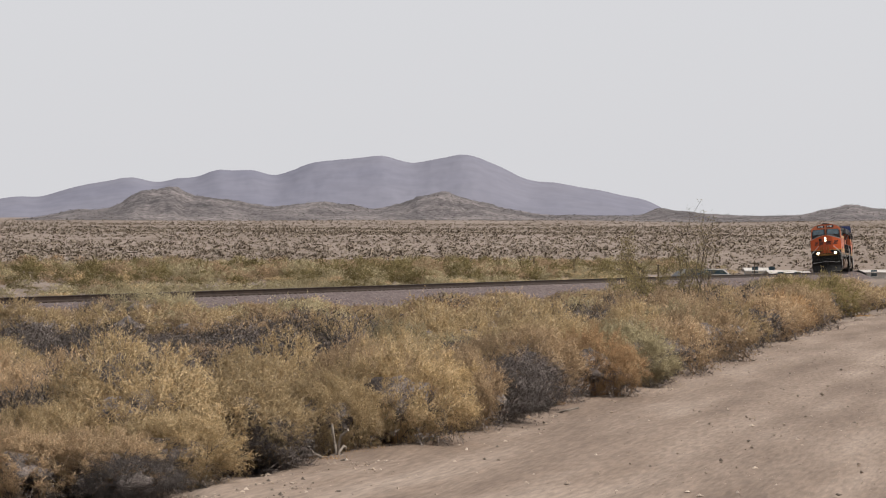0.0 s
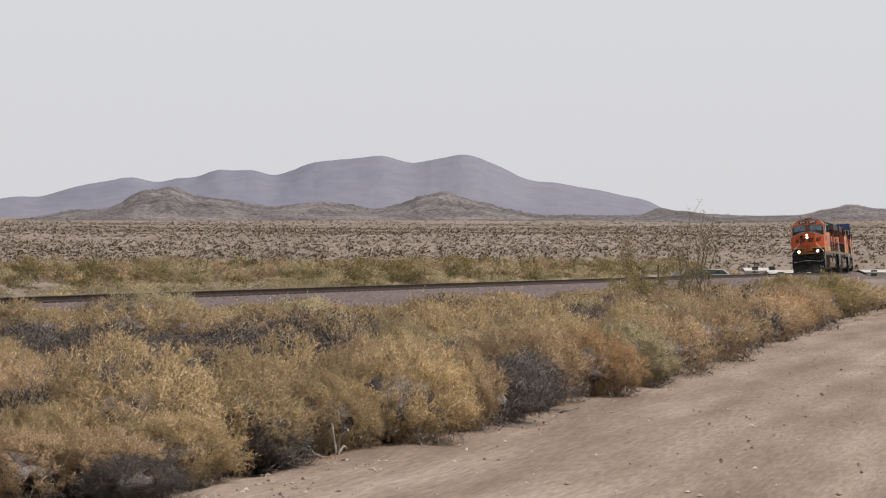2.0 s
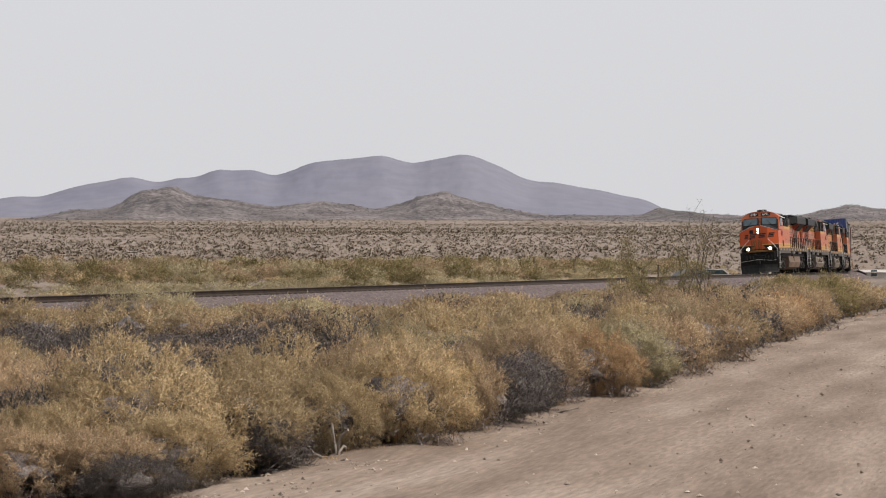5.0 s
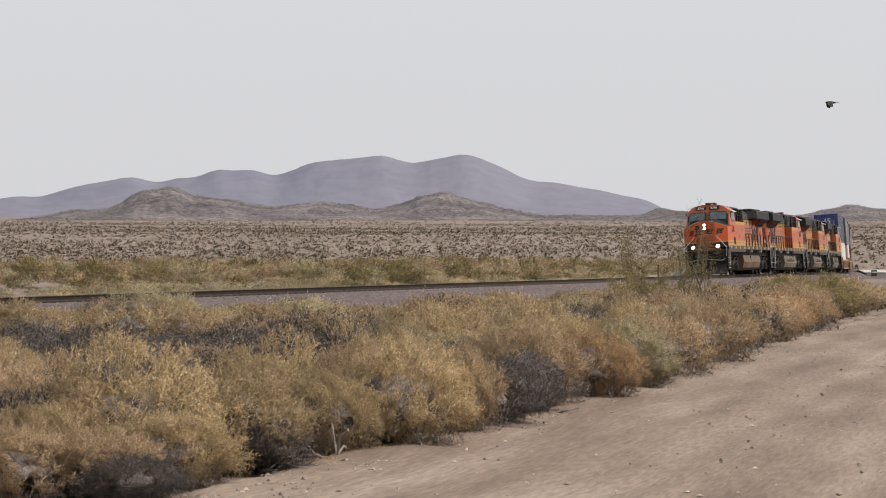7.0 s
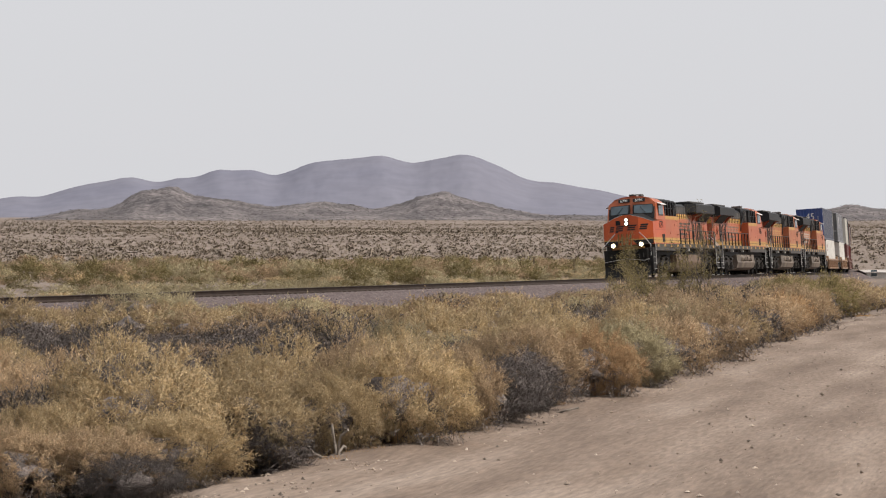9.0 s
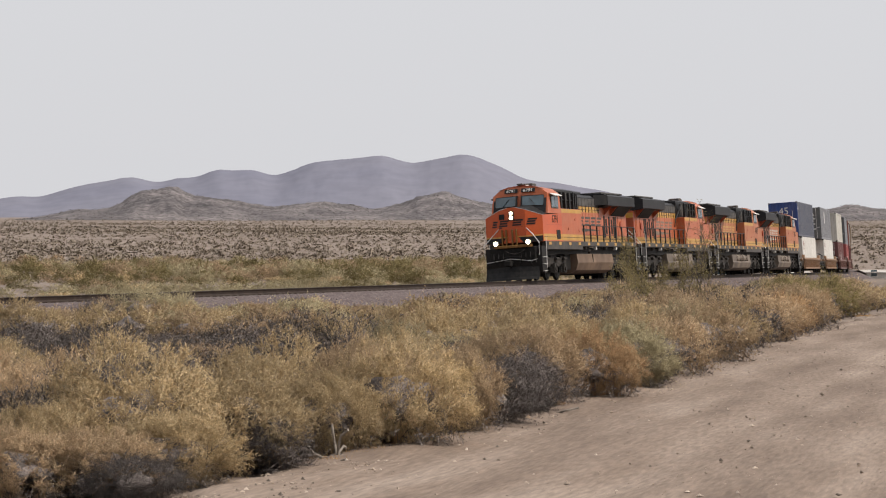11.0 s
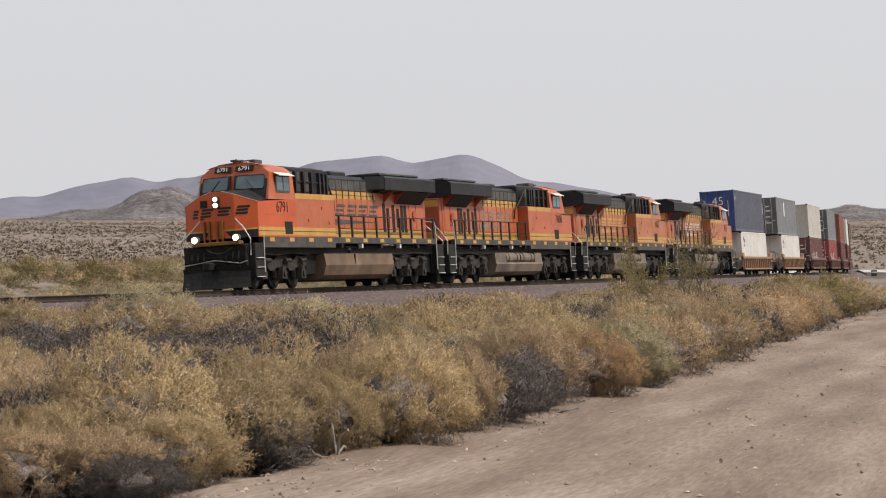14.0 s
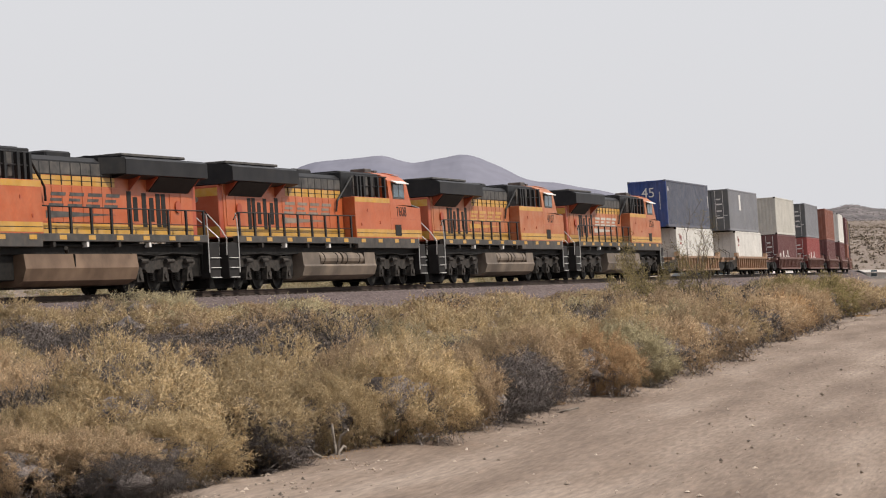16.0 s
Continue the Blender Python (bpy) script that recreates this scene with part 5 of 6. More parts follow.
        pts = [(U(u) + 0.05 * k, -1.48), (U(u) + 0.42 * k, -0.5), (U(u) + 0.50 * k, 0), (U(u) + 0.42 * k, 0.5), (U(u) + 0.05 * k, 1.48)]
        rows = []
        for dz, back in ((0.07, 0.16), (0.22, 0.08), (0.48, 0.0), (0.70, -0.03), (0.90, 0.03)):
            rows.append([bm.verts.new((a + (back - 0.05) * k, b * (0.97 - 0.03 * dz), dz + 0.07 * (1 - abs(b) / 1.48) * (dz > 0.6))) for a, b in pts])
        rows.append([bm.verts.new((U(u) - 0.1 * k, b * 0.88, 0.90)) for a, b in pts])
        rows.append([bm.verts.new((U(u) - 0.1 * k, b * 0.9, 0.07)) for a, b in pts])
        for a, b in zip(rows, rows[1:] + rows[:1]):
            for i in range(4):
                bm.faces.new((a[i], a[i + 1], b[i + 1], b[i]))
        bm.faces.new([r[0] for r in rows])
        bm.faces.new([r[-1] for r in rows])
        bmesh.ops.recalc_face_normals(bm, faces=bm.faces)
        p("snow_plough", bm, "plough", "black curved plough")
    # added black boxes close see-through gaps and stand for shade under the frame
    for u0, u1, z0 in ((1.3, 2.2, 0.5), (6.9, 8.0, 0.5), (15.2, 15.9, 0.45), (20.3, 21.2, 0.5)):
        p("equipment_box", box(U(u0), U(u1), -1.12, 1.12, z0, 1.40, 0.03), "under", "black filler box for the shade under the frame")
    for xc in (4.35, 17.95):
        p("traction_motor_cover", box(U(xc + 2.4), U(xc - 2.4), -0.62, 0.62, 0.22, 1.0, 0.05), "under")
    # fuel tank
    if tank_kind == "long":
        prof = [(-1.0, 0.30), (1.0, 0.30), (1.38, 0.46), (1.52, 0.86), (1.46, 1.33), (-1.46, 1.33), (-1.52, 0.86), (-1.38, 0.46)]
        p("fuel_tank", prism(prof, "x", U(8.05), U(15.6)), "tank", "dusty brown fuel tank")
        for sd in (1, -1):
            p("tank_seam", box(U(11.2), U(11.24), 1.46 * sd, 1.53 * sd, 0.9, 1.32), "under")
            p("tank_cap", rod([(U(10.9), 1.4 * sd, 1.40), (U(10.7), 1.5 * sd, 1.52)], 0.07, 8), "truck")
    else:
        prof = [(-1.0, 0.30), (1.0, 0.30), (1.38, 0.46), (1.50, 0.82), (1.46, 0.90), (-1.46, 0.90), (-1.50, 0.82), (-1.38, 0.46)]
        p("fuel_tank", prism(prof, "x", U(7.2), U(14.9)), "tank_grey", "dusty grey-brown fuel tank")
        for a, b in ((7.2, 8.4), (13.2, 14.9)):
            p("tank_end", prism([(-1.46, 0.86), (1.46, 0.86), (1.42, 1.38), (-1.42, 1.38)], "x", U(a), U(b)), "tank_grey")
        for sd in (1, -1):
            for a, b in ((8.5, 10.7), (10.9, 13.1)):
                p("air_reservoir", rod([(U(a), 1.18 * sd, 1.14), (U(a + 0.1), 1.18 * sd, 1.14), (U(b - 0.1), 1.18 * sd, 1.14), (U(b), 1.18 * sd, 1.14)], 0.27, 14), "tank_grey", "dusty cylindrical air reservoir")
                for u in (a + 0.4, b - 0.45):
                    p("reservoir_strap", rod([(U(u), 1.18 * sd, 1.14), (U(u + 0.05), 1.18 * sd, 1.14)], 0.285, 14), "under")
    tagged(top, label, "locomotive", "locomotives of the train")
    return top, wheels


def corrugated(x0, x1, y, z0, z1, sd, pitch=0.28, depth=0.036):
    """A ribbed steel wall along x, facing sd."""
    bm = bmesh.new()
    n = max(3, int((x1 - x0) / pitch))
    st = (x1 - x0) / n
    xs = []
    for i in range(n):
        a = x0 + i * st
        xs += [(a, 0), (a + 0.32 * st, 0), (a + 0.5 * st, depth), (a + 0.82 * st, depth)]
    xs.append((x1, 0))
    lo = [bm.verts.new((a, y - d * sd, z0)) for a, d in xs]
    hi = [bm.verts.new((a, y - d * sd, z1)) for a, d in xs]
    for i in range(len(xs) - 1):
        bm.faces.new((lo[i], lo[i + 1], hi[i + 1], hi[i]) if sd < 0 else (lo[i + 1], lo[i], hi[i], hi[i + 1]))
    return bm


def container(x0, length, z0, height, paint, doors, label, end_paint=None, marks=None, extra=None):
    """A corrugated steel container on a well car, from its leading end at x0 backwards."""
    top = new("shipping_container")
    W = 1.22
    xa, xb = x0 - length, x0
    mat, emat = M[paint], M[end_paint or paint]
    p = lambda nm, bm, m, lb="": part(nm, bm, m, top, lb)
    for sd in (1, -1):
        p("side_wall", corrugated(xa + 0.12, xb - 0.12, (W - 0.012) * sd, z0 + 0.14, z0 + height - 0.10, sd), mat, "corrugated side wall")
        p("bottom_rail", box(xa, xb, (W - 0.09) * sd, W * sd, z0, z0 + 0.15, 0.01), mat)
        p("top_rail", box(xa, xb, (W - 0.07) * sd, W * sd, z0 + height - 0.11, z0 + height - 0.01, 0.008), mat)
        for x in (xa, xb - 0.14):
            p("corner_post", box(x, x + 0.14, (W - 0.14) * sd, (W + 0.002) * sd, z0 + 0.12, z0 + height - 0.11, 0.012), emat if x > xa else mat)
            for z in (z0, z0 + height - 0.12):
                p("corner_casting", box(x - 0.004, x + 0.146, (W - 0.15) * sd, (W + 0.006) * sd, z - 0.003, z + 0.123, 0.012), M["under"] if paint in ("cream", "beige") else mat)
    p("roof", box(xa + 0.05, xb - 0.05, -W + 0.03, W - 0.03, z0 + height - 0.06, z0 + height - 0.02), mat)
    p("floor", box(xa + 0.05, xb - 0.05, -W + 0.03, W - 0.03, z0 + 0.04, z0 + 0.12), M["under"])
    bm = corrugated(-W + 0.13, W - 0.13, 0, z0 + 0.12, z0 + height - 0.10, 1)
    bm.transform(Matrix.Translation((xa + 0.02, 0, 0)) @ Matrix.Rotation(math.pi / 2, 4, "Z"))
    p("rear_wall", bm, mat)
    if doors:
        for sd in (1, -1):
            p("door_leaf", box(xb - 0.07, xb - 0.02, 0.02 * sd, (W - 0.14) * sd, z0 + 0.16, z0 + height - 0.12, 0.01), emat, "door leaf")
            for y in (0.28, 0.82):
                p("lock_rod", rod([(xb + 0.01, y * sd, z0 + 0.1), (xb + 0.01, y * sd, z0 + height - 0.1)], 0.02, 6), M["silver"], "galvanised lock rod")
                p("lock_handle", box(xb - 0.01, xb + 0.03, (y - 0.02) * sd, (y + 0.28) * sd, z0 + 1.05, z0 + 1.10), M["silver"])
            for q, z in enumerate((0.30, 0.46, 0.62, 0.74)):
                p("marking_bar", box(xb - 0.02, xb - 0.014, 0.34 * sd, (0.34 + (0.42, 0.36, 0.4, 0.3)[q]) * sd, z0 + height * z, z0 + height * z + 0.10), M["white"], "white marking bar")
        p("door_sill", box(xb - 0.12, xb, -W + 0.1, W - 0.1, z0 + 0.02, z0 + 0.16, 0.01), emat)
        p("door_header", box(xb - 0.12, xb, -W + 0.1, W - 0.1, z0 + height - 0.14, z0 + height - 0.02, 0.01), emat)
    else:
        bm = corrugated(-W + 0.13, W - 0.13, 0, z0 + 0.14, z0 + height - 0.10, 1, 0.25)
        bm.transform(Matrix.Translation((xb - 0.02, 0, 0)) @ Matrix.Rotation(-math.pi / 2, 4, "Z"))
        p("front_wall", bm, emat, "corrugated end wall")
        p("end_rail", box(xb - 0.12, xb, -W + 0.1, W - 0.1, z0 + height - 0.13, z0 + height - 0.02, 0.01), emat)
        p("end_rail", box(xb - 0.12, xb, -W + 0.1, W - 0.1, z0 + 0.0, z0 + 0.16, 0.01), emat)
    if marks == "forty_five":
        p("size_number", text_bm("45", 0.86, axes((xb + 0.004, 0.06, z0 + height - 0.80), (0, 1, 0), (0, 0, 1)), 0.004), M["white"], "white number 45")
        p("size_number", text_bm("45", 0.42, axes((xb - 0.55, W + 0.004, z0 + height - 0.60), (-1, 0, 0), (0, 0, 1)), 0.004), M["white"])
        p("marking_bar", box(xb, xb + 0.006, 0.76, 0.80, z0 + 1.1, z0 + 2.2), M["white"], "white vertical marking")
        p("marking_bar", box(xa + 0.2, xa + 0.34, W, W + 0.006, z0 + 1.4, z0 + 2.2), M["white"], "white vertical marking")
    if marks == "red_badge":
        for a, b, z, h in ((1.0, 1.25, 2.0, 0.30), (1.35, 1.6, 1.86, 0.30), (1.05, 1.5, 1.6, 0.14)):
            p("badge_bar", box(xb - a, xb - b, W, W + 0.006, z0 + z, z0 + z + h), M["crimson"], "small red badge bar")
    if marks == "white_words":
        for q in range(7):
            h = (0.75, 0.45, 0.95, 0.45, 0.6, 1.0, 0.5)[q]
            p("emblem_bar", box(xb - 1.1 - q * 0.95, xb - 1.6 - q * 0.95, W, W + 0.006, z0 + 0.45, z0 + 0.45 + h), M["white"], "white lettering bar")
    if marks == "side_bar":
        p("marking_bar", box(xb - 4.6, xb - 5.3, W, W + 0.006, z0 + 1.5, z0 + 2.6), M["white"], "white side marking bar")
    return top


def well_car(paint, label):
    """A stack-car platform: deep ribbed well, raised ends, a truck under each end."""
    top = new("well_car")
    mat = M[paint]
    p = lambda nm, bm, m, lb="": part(nm, bm, m, top, lb)
    x0, x1 = -6.65, 6.65
    for sd in (1, -1):
        p("top_chord", box(x0 - 0.4, x1 + 0.4, 1.27 * sd, 1.42 * sd, 1.10, 1.26, 0.015), mat, "well top chord")
        p("bottom_chord", box(x0, x1, 1.27 * sd, 1.44 * sd, 0.30, 0.42, 0.015), mat)
        p("side_sheet", box(x0, x1, 1.27 * sd, 1.30 * sd, 0.40, 1.12), mat)
        for q in range(15):
            x = x0 + 0.25 + q * (x1 - x0 - 0.5) / 14
            p("side_rib", box(x - 0.07, x + 0.07, 1.30 * sd, 1.41 * sd, 0.42, 1.10, 0.012), mat, "welded side rib")
        for x in (x0 - 0.2, x1 + 0.2):
            p("end_gusset", prism([(x - 0.5, 1.26), (x + 0.5, 1.26), (x + 0.35, 1.52), (x - 0.35, 1.52)], "y", 1.2 * sd, 1.4 * sd), mat)
    p("well_floor", box(x0, x1, -1.27, 1.27, 0.30, 0.38), M["under"])
    wheels = []
    for k in (1, -1):
        p("end_platform", prism([(6.5 * k, 1.24), (10.2 * k, 1.12), (10.2 * k, 0.92), (7.6 * k, 0.88), (6.5 * k, 0.45)], "y", -0.75, 0.75), mat, "raised end platform")
        p("bolster_arm", box(8.1 * k, 8.8 * k, -1.38, 1.38, 1.0, 1.18, 0.02), mat)
        p("coupler", box(10.1 * k, 10.62 * k, -0.15, 0.15, 0.76, 1.0, 0.03), M["under"])
        xc = 8.45 * k
        for o in (-0.88, 0.88):
            wheels.append(wheelset(top, xc + o, 0.46))
        for sd in (1, -1):
            prof = [(xc - 1.25, 0.42), (xc - 1.2, 0.66), (xc - 0.5, 0.88), (xc + 0.5, 0.88), (xc + 1.2, 0.66), (xc + 1.25, 0.42), (xc + 0.95, 0.40), (xc + 0.4, 0.28), (xc - 0.4, 0.28), (xc - 0.95, 0.40)]
            p("side_frame", prism(prof, "y", 0.98 * sd, 1.14 * sd), M["under"])
        p("end_ladder", rod([(9.9 * k, 1.3, 0.5), (9.9 * k, 1.3, 1.5), (9.9 * k, 0.9, 1.75)], 0.022, 5), M["under"])
    tagged(top, label, "rail car", "stack cars of the train")
    return top, wheels


def build_train():
    """Vehicles in order with the distance of each centre behind the leading coupler."""
    train = []
    L = LOCO_L
    for q, (num, paint, tank, lit, turned, emblem, lb) in enumerate((
            ("6791", "orange", "long", True, False, "hood_grey", "leading orange and black diesel locomotive with lit headlights"),
            ("7608", "orange", "split", False, True, "emblem_grey", "orange and black diesel locomotive running backwards"),
            ("4107", "orange_old", "split", False, True, "yellow", "faded orange diesel locomotive with sooty roof"),
            ("7531", "orange_old", "split", False, True, "beige", "sun-bleached orange diesel locomotive next to the stack cars"))):
        ob, wheels = locomotive(num, paint, tank, lit, emblem, lb)
        train.append((ob, wheels, L * (q + 0.5), turned))
    # the first upper container's side carries painted sun haze, its end the plain blue
    cars = (("wellbrown", (13.72, 8.50, "sunwashed_blue", False, "blue", "forty_five", "blue 45-foot container, side greyed by painted sun haze"), (12.19, 6.3, "cream", True, None, "red_badge", "cream container with a small red badge")),
            ("wellbrown", (13.2, 8.25, "slate", True, "charcoal", "side_bar", "grey container with dark door end"), (12.19, 6.3, "cream", True, None, "red_badge", "cream container with a small red badge")),
            ("wellred", (12.19, 6.1, "beige", False, None, None, "pale beige corrugated container on a stack car"), (12.19, 6.1, "maroon", True, None, "white_words", "dark maroon container with white lettering bars")),
            ("wellred", (12.19, 6.1, "slate", True, "charcoal", None, "grey container with dark door end"), (12.19, 6.1, "crimson", True, None, "white_words", "red container with white lettering bars")),
            ("wellred", (12.19, 6.1, "brick", False, None, None, "brick-red corrugated container on a stack car"), (12.19, 6.1, "maroon", False, None, None, "dark maroon container on a stack car")),
            ("wellred", (12.19, 6.1, "cream", False, None, "side_bar", "off-white container with grey marking"), (12.19, 6.1, "maroon", False, None, None, "dark maroon container on a stack car")),
            ("wellred", (12.19, 6.1, "maroon", False, None, None, "dark maroon container on a stack car"), (12.19, 6.1, "brick", False, None, None, "brick-red container on a stack car")),
            ("wellbrown", (12.19, 6.1, "tan", False, None, None, "tan container with pale end"), (12.19, 6.1, "charcoal", False, None, None, "dark grey container on a stack car")),
            ("wellred", (12.19, 6.1, "slate", False, None, None, "grey corrugated container on a stack car"), (12.19, 6.1, "maroon", False, None, None, "dark maroon container on a stack car")))
    for q, (wp, up, low) in enumerate(cars):
        ob, wheels = well_car(wp, "brown ribbed well car of the stack train" if wp == "wellbrown" else "dark red-brown ribbed well car of the stack train")
        c = 4 * L + CAR_L * (q + 0.5)
        train.append((ob, wheels, c, False))
        for (ln, x0, paint, doors, endp, marks, lb), z0, h in ((low, 0.40, 2.68), (up, 3.10, 2.95)):
            box_ob = container(x0, ln, z0, h, paint, doors, lb, endp, marks)
            tagged(box_ob, lb, "container", "containers on the stack train")
            train.append((box_ob, [], c, False))
    return train


def travelled(t):
    """Place of the leading coupler along the line at t seconds."""
    d = 14.5 - t
    return 0.08 + 11.9056 * d + 0.0176 * d * d


def vehicle_pose(s, half, turned):
    a, b = track_at(s - half), track_at(s + half)
    x, y, z = ((a[i] + b[i]) / 2 for i in range(3))
    head = math.atan2(a[1] - b[1], a[0] - b[0])
    tilt = math.atan2(a[2] - b[2], 2 * half)
    cant = cant_at(s)
    m = Matrix.Translation((x, y, z - 0.75 * math.sin(cant))) @ Matrix.Rotation(head, 4, "Z") @ Matrix.Rotation(-tilt, 4, "Y") @ Matrix.Rotation(cant, 4, "X")
    return m @ Matrix.Rotation(math.pi, 4, "Z") if turned else m


TRAIN = build_train()


# ---- road edge litter, far posts and buildings, birds ----
def build_gravel():
    rng = np.random.default_rng(61)
    n = 20000
    t = -6 + 110 * rng.uniform(0, 1, n) ** 1.6
    q = np.where(rng.uniform(0, 1, n) < 0.6, np.abs(rng.normal(0.1, 0.38, n)), rng.uniform(0, 8.8, n))
    x, y = ROAD_X + t * ROAD_K * RC + q * RC, ROAD_Y + t * RC - q * ROAD_K * RC
    size = 0.004 + 0.020 * rng.uniform(0, 1, n) ** 6
    pl = np.stack([x, y, 0.022 + 0.02 * np.exp(-((q - 0.35) / 0.35) ** 2)], -1)
    tagged(stones("road_gravel", pl, size, M["pebble"], rng), "loose pebbles and clods along the road edge", "gravel", kind="stuff")


def dry_grass(x, y, r, seed):
    rng = np.random.default_rng(seed)
    n = 420
    root = np.stack([rng.normal(0, r * 0.5, n), rng.normal(0, r * 0.35, n), np.zeros(n)], -1)
    v, f = blades(rng, root, unit(rng.standard_normal((n, 3)) * 0.7 + np.array([0, 0, 0.8])), rng.uniform(0.03, 0.10, n), rng.uniform(0.003, 0.007, n))
    ob = raw("dry_grass_tuft", v, f, M["tuft"])
    ob.location = (x, y, 0.0)
    tagged(ob, "short orange dry grass tuft at the road edge", "grass", "dry grass tufts")


def dead_branch(x, y, size, seed):
    rng = np.random.default_rng(seed)
    top = new("dead_branch")
    for _ in range(5):
        bm = bmesh.new()
        p = Vector((0, 0, 0.0))
        d = Vector((rng.normal(0, 0.8), rng.normal(0, 0.5), rng.uniform(0.3, 1.0))).normalized()
        pts = [p]
        for _ in range(4):
            d = (d + Vector(rng.normal(0, 0.3, 3))).normalized()
            pts.append(pts[-1] + d * size / 4)
        rod(pts, 0.011, 5, bm)
        part("twig", bm, M["deadwood"], top)
    ob = top
    ob.location = (x, y, float(ground_z(x, y)))
    tagged(ob, "bleached grey dead branch by the road", "branch", "dead branches")


def far_post(x, y, h, arm):
    top = new("utility_pole" if arm else "fence_post")
    z = float(ground_z(x, y))
    part("pole", rod([(0, 0, -0.3), (0, 0, h)], 0.06 if arm else 0.05, 7), M["pole"], top)
    if arm:
        part("crossarm", box(-0.55, 0.55, -0.05, 0.05, h - 0.35, h - 0.22), M["pole"], top)
        for q in (-0.45, 0.45):
            part("insulator", rod([(q, 0, h - 0.22), (q, 0, h - 0.08)], 0.04, 6), M["silver"], top)
    else:
        part("post_cap", box(-0.09, 0.09, -0.09, 0.09, h - 0.02, h + 0.03, 0.01), M["pole"], top)
    top.location = (x, y, z)
    tagged(top, "weathered wooden utility pole on the plain" if arm else "weathered wooden fence post on the plain", "pole", "far poles")


def cottage(x, y, w, d, h, gable, turn):
    top = new("cottage")
    part("wall", box(-w / 2, w / 2, -d / 2, d / 2, -0.3, h, 0.02), M["house"], top, "pale stucco wall")
    e = 0.35
    part("roof", prism([(-d / 2 - e, h), (0, h + gable), (d / 2 + e, h), (d / 2 + e, h + 0.12), (0, h + gable + 0.14), (-d / 2 - e, h + 0.12)], "x", -w / 2 - e, w / 2 + e), M["roofing"], top, "pale low-pitched roof")
    for q in range(max(2, int(w / 2.6))):
        a = -w / 2 + 1.2 + q * 2.4
        win = part("window", box(a - 0.45, a + 0.45, -d / 2 - 0.02, -d / 2 + 0.05, 1.0, 1.9, 0.01), M["glass"], top, "dark window")
        part("window_frame", box(a - 0.55, a + 0.55, -d / 2 - 0.05, -d / 2 - 0.01, 0.9, 1.0), M["white"], win)
    top.matrix_world = Matrix.Translation((x, y, float(ground_z(x, y)))) @ Matrix.Rotation(turn, 4, "Z")
    tagged(top, "low white cottage beyond the railway", "house", "far cottages")


def parked_car(x, y, turn, paint, label):
    top = new("parked_car")
    body = [(-2.2, 0.35), (2.2, 0.35), (2.25, 0.75), (1.25, 0.92), (0.65, 1.42), (-1.2, 1.46), (-2.0, 0.98), (-2.25, 0.8)]
    bm = prism(body, "y", -0.86, 0.86)
    bmesh.ops.bevel(bm, geom=list(bm.edges), offset=0.06, segments=2, affect="EDGES")
    part("body", bm, M[paint], top)
    for sd in (1, -1):
        part("side_window", prism([(1.0, 0.95), (0.55, 1.34), (-1.1, 1.37), (-1.6, 0.98)], "y", 0.84 * sd, 0.868 * sd), M["glass"], top, "dark glass")
        for a in (-1.4, 1.4):
            part("wheel", rod([(a, 0.66 * sd, 0.33), (a, 0.88 * sd, 0.33)], 0.33, 14), M["under"], top)
    part("windscreen", prism([(1.22, 0.95), (0.72, 1.38), (0.70, 1.36), (1.18, 0.93)], "y", -0.74, 0.74), M["glass"], top)
    top.matrix_world = Matrix.Translation((x, y, float(ground_z(x, y)))) @ Matrix.Rotation(turn, 4, "Z")
    tagged(top, label, "car")


def bird(label):
    """A small dark bird in flight along +x, with two wings that beat."""
    top = new("bird")
    bm = bmesh.new()
    ring = []
    for a, r in ((0.12, 0.008), (0.10, 0.024), (0.06, 0.032), (0.0, 0.036), (-0.07, 0.026), (-0.12, 0.012)):
        ring.append([bm.verts.new((a, r * math.cos(k * math.pi / 4), r * math.sin(k * math.pi / 4))) for k in range(8)])
    for a, b in zip(ring, ring[1:]):
        for k in range(8):
            bm.faces.new((a[k], a[(k + 1) % 8], b[(k + 1) % 8], b[k]))
    bm.faces.new(ring[0])
    bm.faces.new(ring[-1])
    part("body", bm, M["bird"], top)
    part("tail", prism([(-0.10, -0.012), (-0.10, 0.012), (-0.20, 0.035), (-0.20, -0.035)], "z", -0.004, 0.004), M["bird"], top)
    wings = []
    for sd in (1, -1):
        prof = [(0.07, 0.0), (0.09, 0.10 * sd), (0.05, 0.22 * sd), (-0.02, 0.27 * sd), (-0.03, 0.15 * sd), (-0.06, 0.0)]
        w = part("wing", prism(prof, "z", -0.004, 0.004), M["bird"], top)
        w.location = (0, 0.02 * sd, 0.015)
        wings.append((w, sd))
    tagged(top, label, "bird", "birds in flight")
    return top, wings


M["tuft"] = ramp_mat("orange_dry_grass", [(0.1, (0.34, 0.17, 0.05)), (0.5, (0.50, 0.29, 0.10)), (0.9, (0.60, 0.40, 0.17))], 2, 3, 0.9, island=0.7)
M["deadwood"] = ramp_mat("bleached_wood", two((0.30, 0.26, 0.22), 0.3), 12, 5, 0.9)
M["roofing"] = ramp_mat("pale_roofing", two((0.50, 0.47, 0.44), 0.1), 1.0, 5, 0.8)
build_gravel()
for _q, (_x, _y, _r) in enumerate(((0.55, 26.3, 0.16), (0.72, 26.0, 0.2), (1.25, 28.4, 0.15), (-0.95, 20.6, 0.16), (-0.72, 21.2, 0.2), (-0.55, 21.6, 0.16), (-2.15, 17.9, 0.12), (11.9, 73.0, 0.4))):
    dry_grass(_x, _y, _r, 200 + _q)
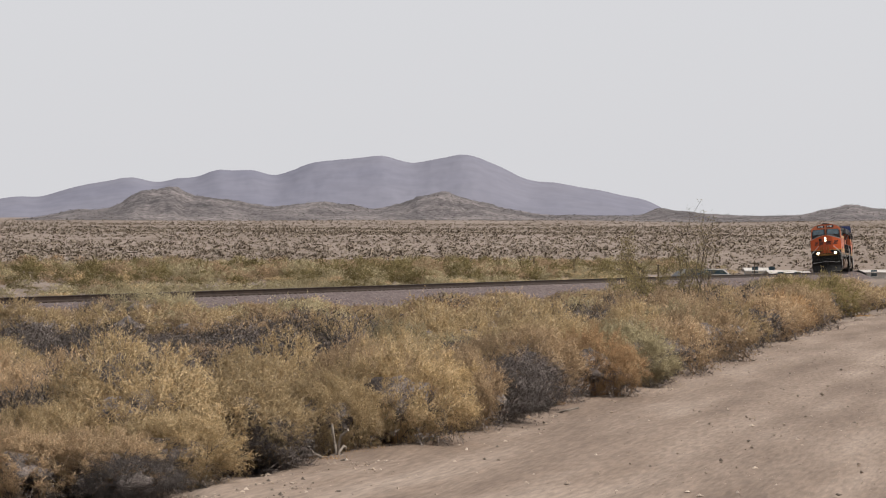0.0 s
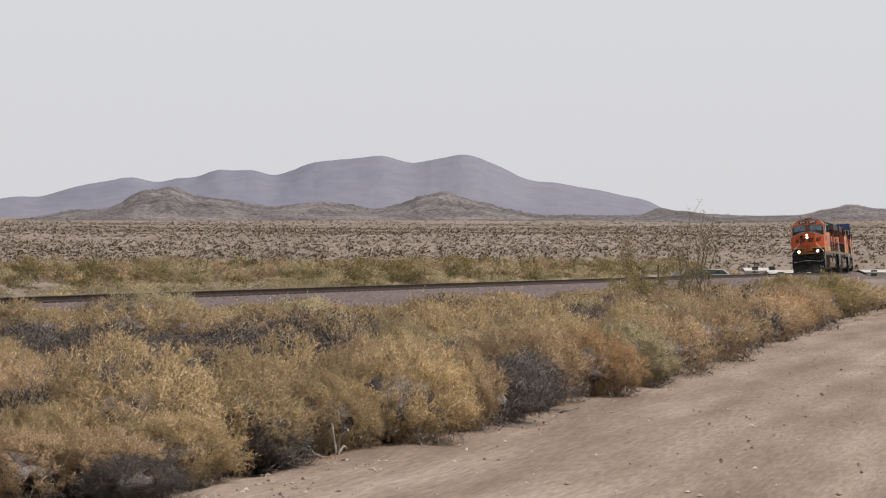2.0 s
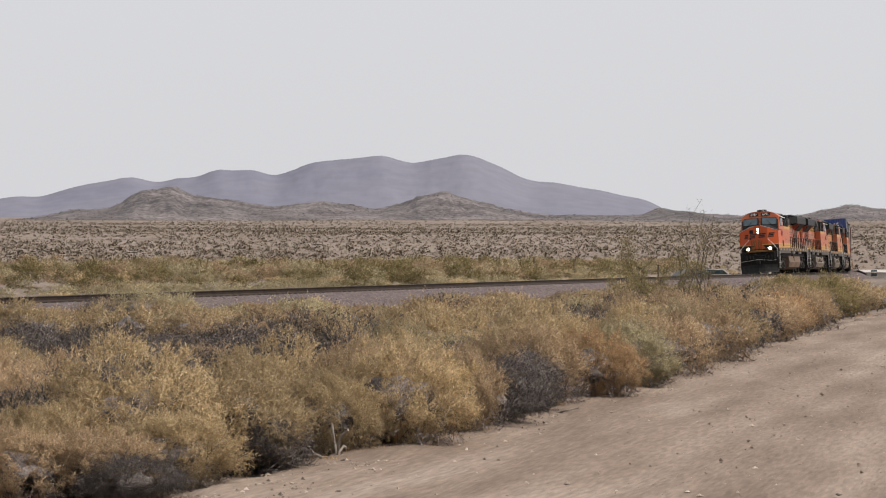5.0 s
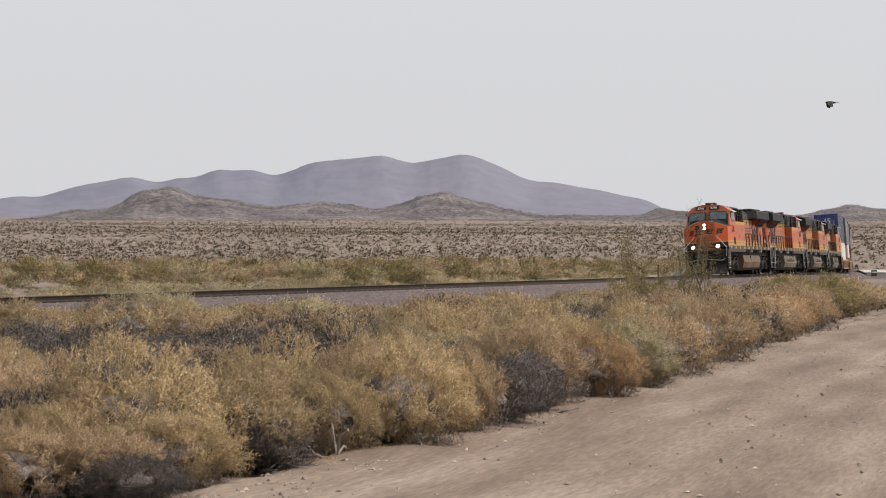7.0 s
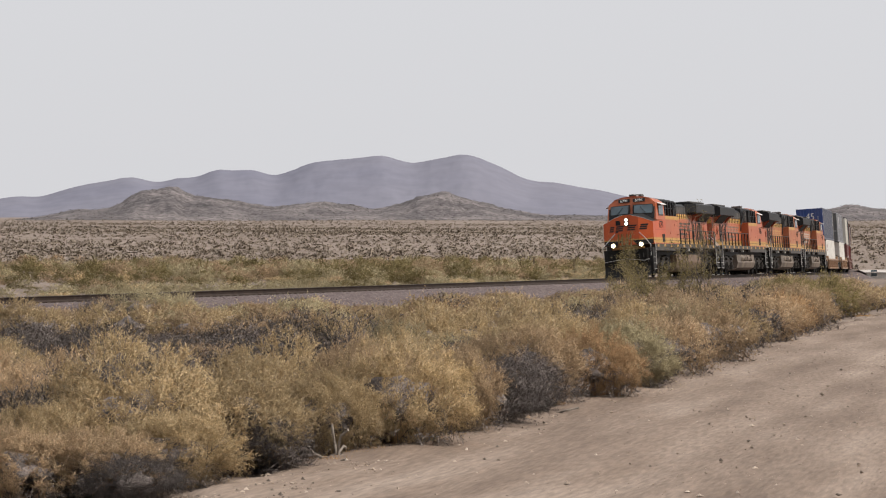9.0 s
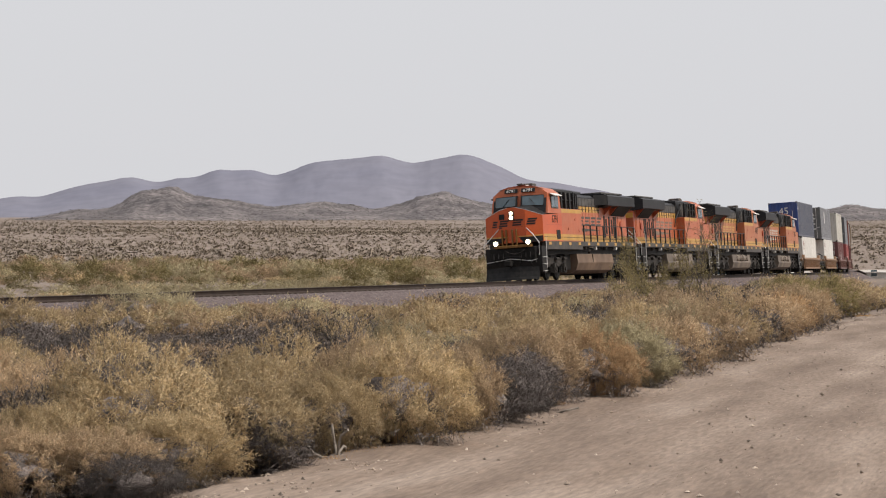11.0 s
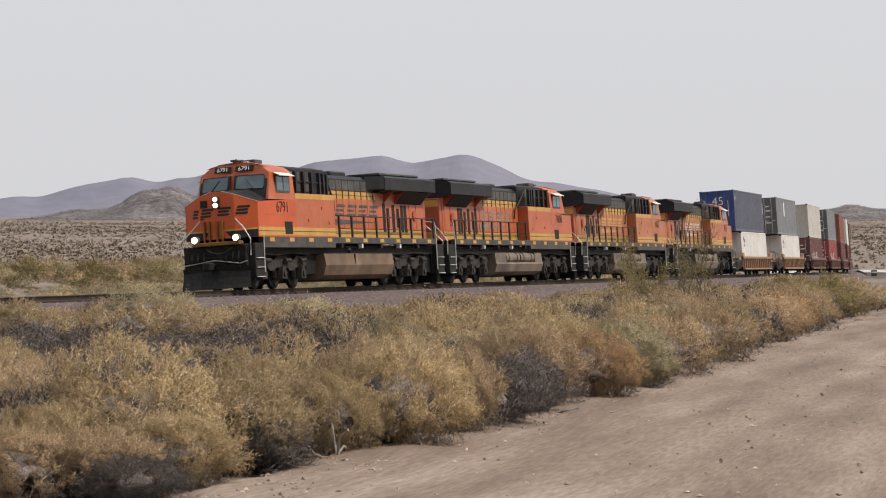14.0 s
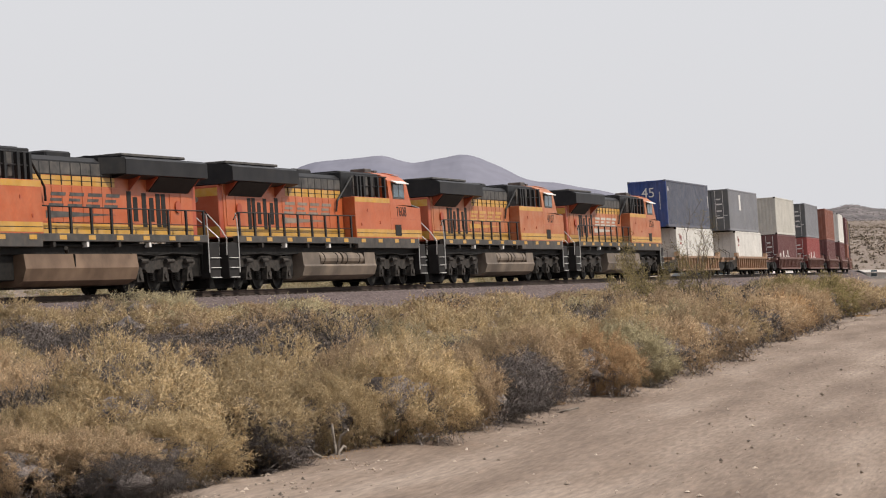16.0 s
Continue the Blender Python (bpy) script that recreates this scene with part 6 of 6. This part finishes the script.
for _q, (_x, _y, _s) in enumerate(((-0.98, 20.75, 0.42), (-0.85, 20.9, 0.34), (-3.1, 22.2, 0.8), (-2.75, 22.6, 0.6), (-3.4, 31.5, 0.9), (7.9, 80.0, 1.6), (0.95, 26.9, 0.5))):
    dead_branch(_x, _y, _s, 300 + _q)
for _a, _y, _h, _arm in ((170, 400, 2.9, True), (237, 400, 2.2, True), (922, 260, 1.7, False), (945, 250, 1.9, False), (1016, 300, 1.8, False), (1165, 150, 1.55, False), (1335, 290, 2.1, True)):
    far_post((_a - 784) / 4560.7 * _y, _y, _h, _arm)
_post = part("marker_post", box(-0.045, 0.045, -0.02, 0.02, -0.3, 0.62, 0.008), M["white"])
_post.location = ((858 - 784) / 4560.7 * 128, 128, float(ground_z(2.08, 128)))
tagged(_post, "white marker post beyond the track", "post")
for _a, _y, _w, _d, _h, _g, _t in ((1382, 352, 3.6, 3.4, 1.45, 0.55, 0.2), (1410, 366, 3.0, 3.4, 1.5, 0.5, 0.1), (1340, 372, 3.4, 3.4, 1.2, 0.4, 0.0), (1550, 372, 4.6, 5.0, 1.5, 0.3, 0.15)):
    cottage((_a - 784) / 4560.7 * _y, _y, _w, _d, _h, _g, _t)
parked_car((1232 - 784) / 4560.7 * 236, 236, 0.5, "charcoal", "dark parked car beyond the railway bank")
parked_car((1266 - 784) / 4560.7 * 240, 240, 0.1, "white", "white parked car beyond the railway bank")
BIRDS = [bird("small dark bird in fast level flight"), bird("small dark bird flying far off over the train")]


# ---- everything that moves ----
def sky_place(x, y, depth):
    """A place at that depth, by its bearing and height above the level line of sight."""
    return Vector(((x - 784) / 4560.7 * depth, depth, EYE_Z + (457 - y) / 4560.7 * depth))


def motions():
    times = [q * 0.5 for q in range(33)]
    for ob, wheels, offset, turned in TRAIN:
        walk(ob, [(t, vehicle_pose(travelled(t) + offset, 6.8, turned)) for t in times])
        for w in wheels:
            r, loc = w["spin_radius"], w.location.copy()
            sign = -1 if turned else 1
            rows = []
            for k in range(481):
                t = k / FPS
                rows.append((t, pose(loc.x, loc.y, loc.z, 0, math.degrees(sign * (travelled(0) - travelled(t)) / r) % 360, 0)))
            walk(w, rows)
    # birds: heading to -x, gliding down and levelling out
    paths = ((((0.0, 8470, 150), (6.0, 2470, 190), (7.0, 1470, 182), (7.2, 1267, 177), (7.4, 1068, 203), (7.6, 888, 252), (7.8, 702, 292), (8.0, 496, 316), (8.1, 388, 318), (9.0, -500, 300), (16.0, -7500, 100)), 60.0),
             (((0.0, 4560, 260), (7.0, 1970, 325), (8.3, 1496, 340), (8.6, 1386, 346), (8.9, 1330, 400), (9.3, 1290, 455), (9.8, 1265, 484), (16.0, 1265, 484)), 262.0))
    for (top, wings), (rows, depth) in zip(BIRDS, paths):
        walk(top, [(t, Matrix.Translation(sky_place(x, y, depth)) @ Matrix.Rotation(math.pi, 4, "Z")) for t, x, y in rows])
        for w, sd in wings:
            loc = w.location.copy()
            walk(w, [(k / 10, pose(loc.x, loc.y, loc.z, sd * (50, 5, -30, 5)[k % 4], 0, 0)) for k in range(161)])


motions()
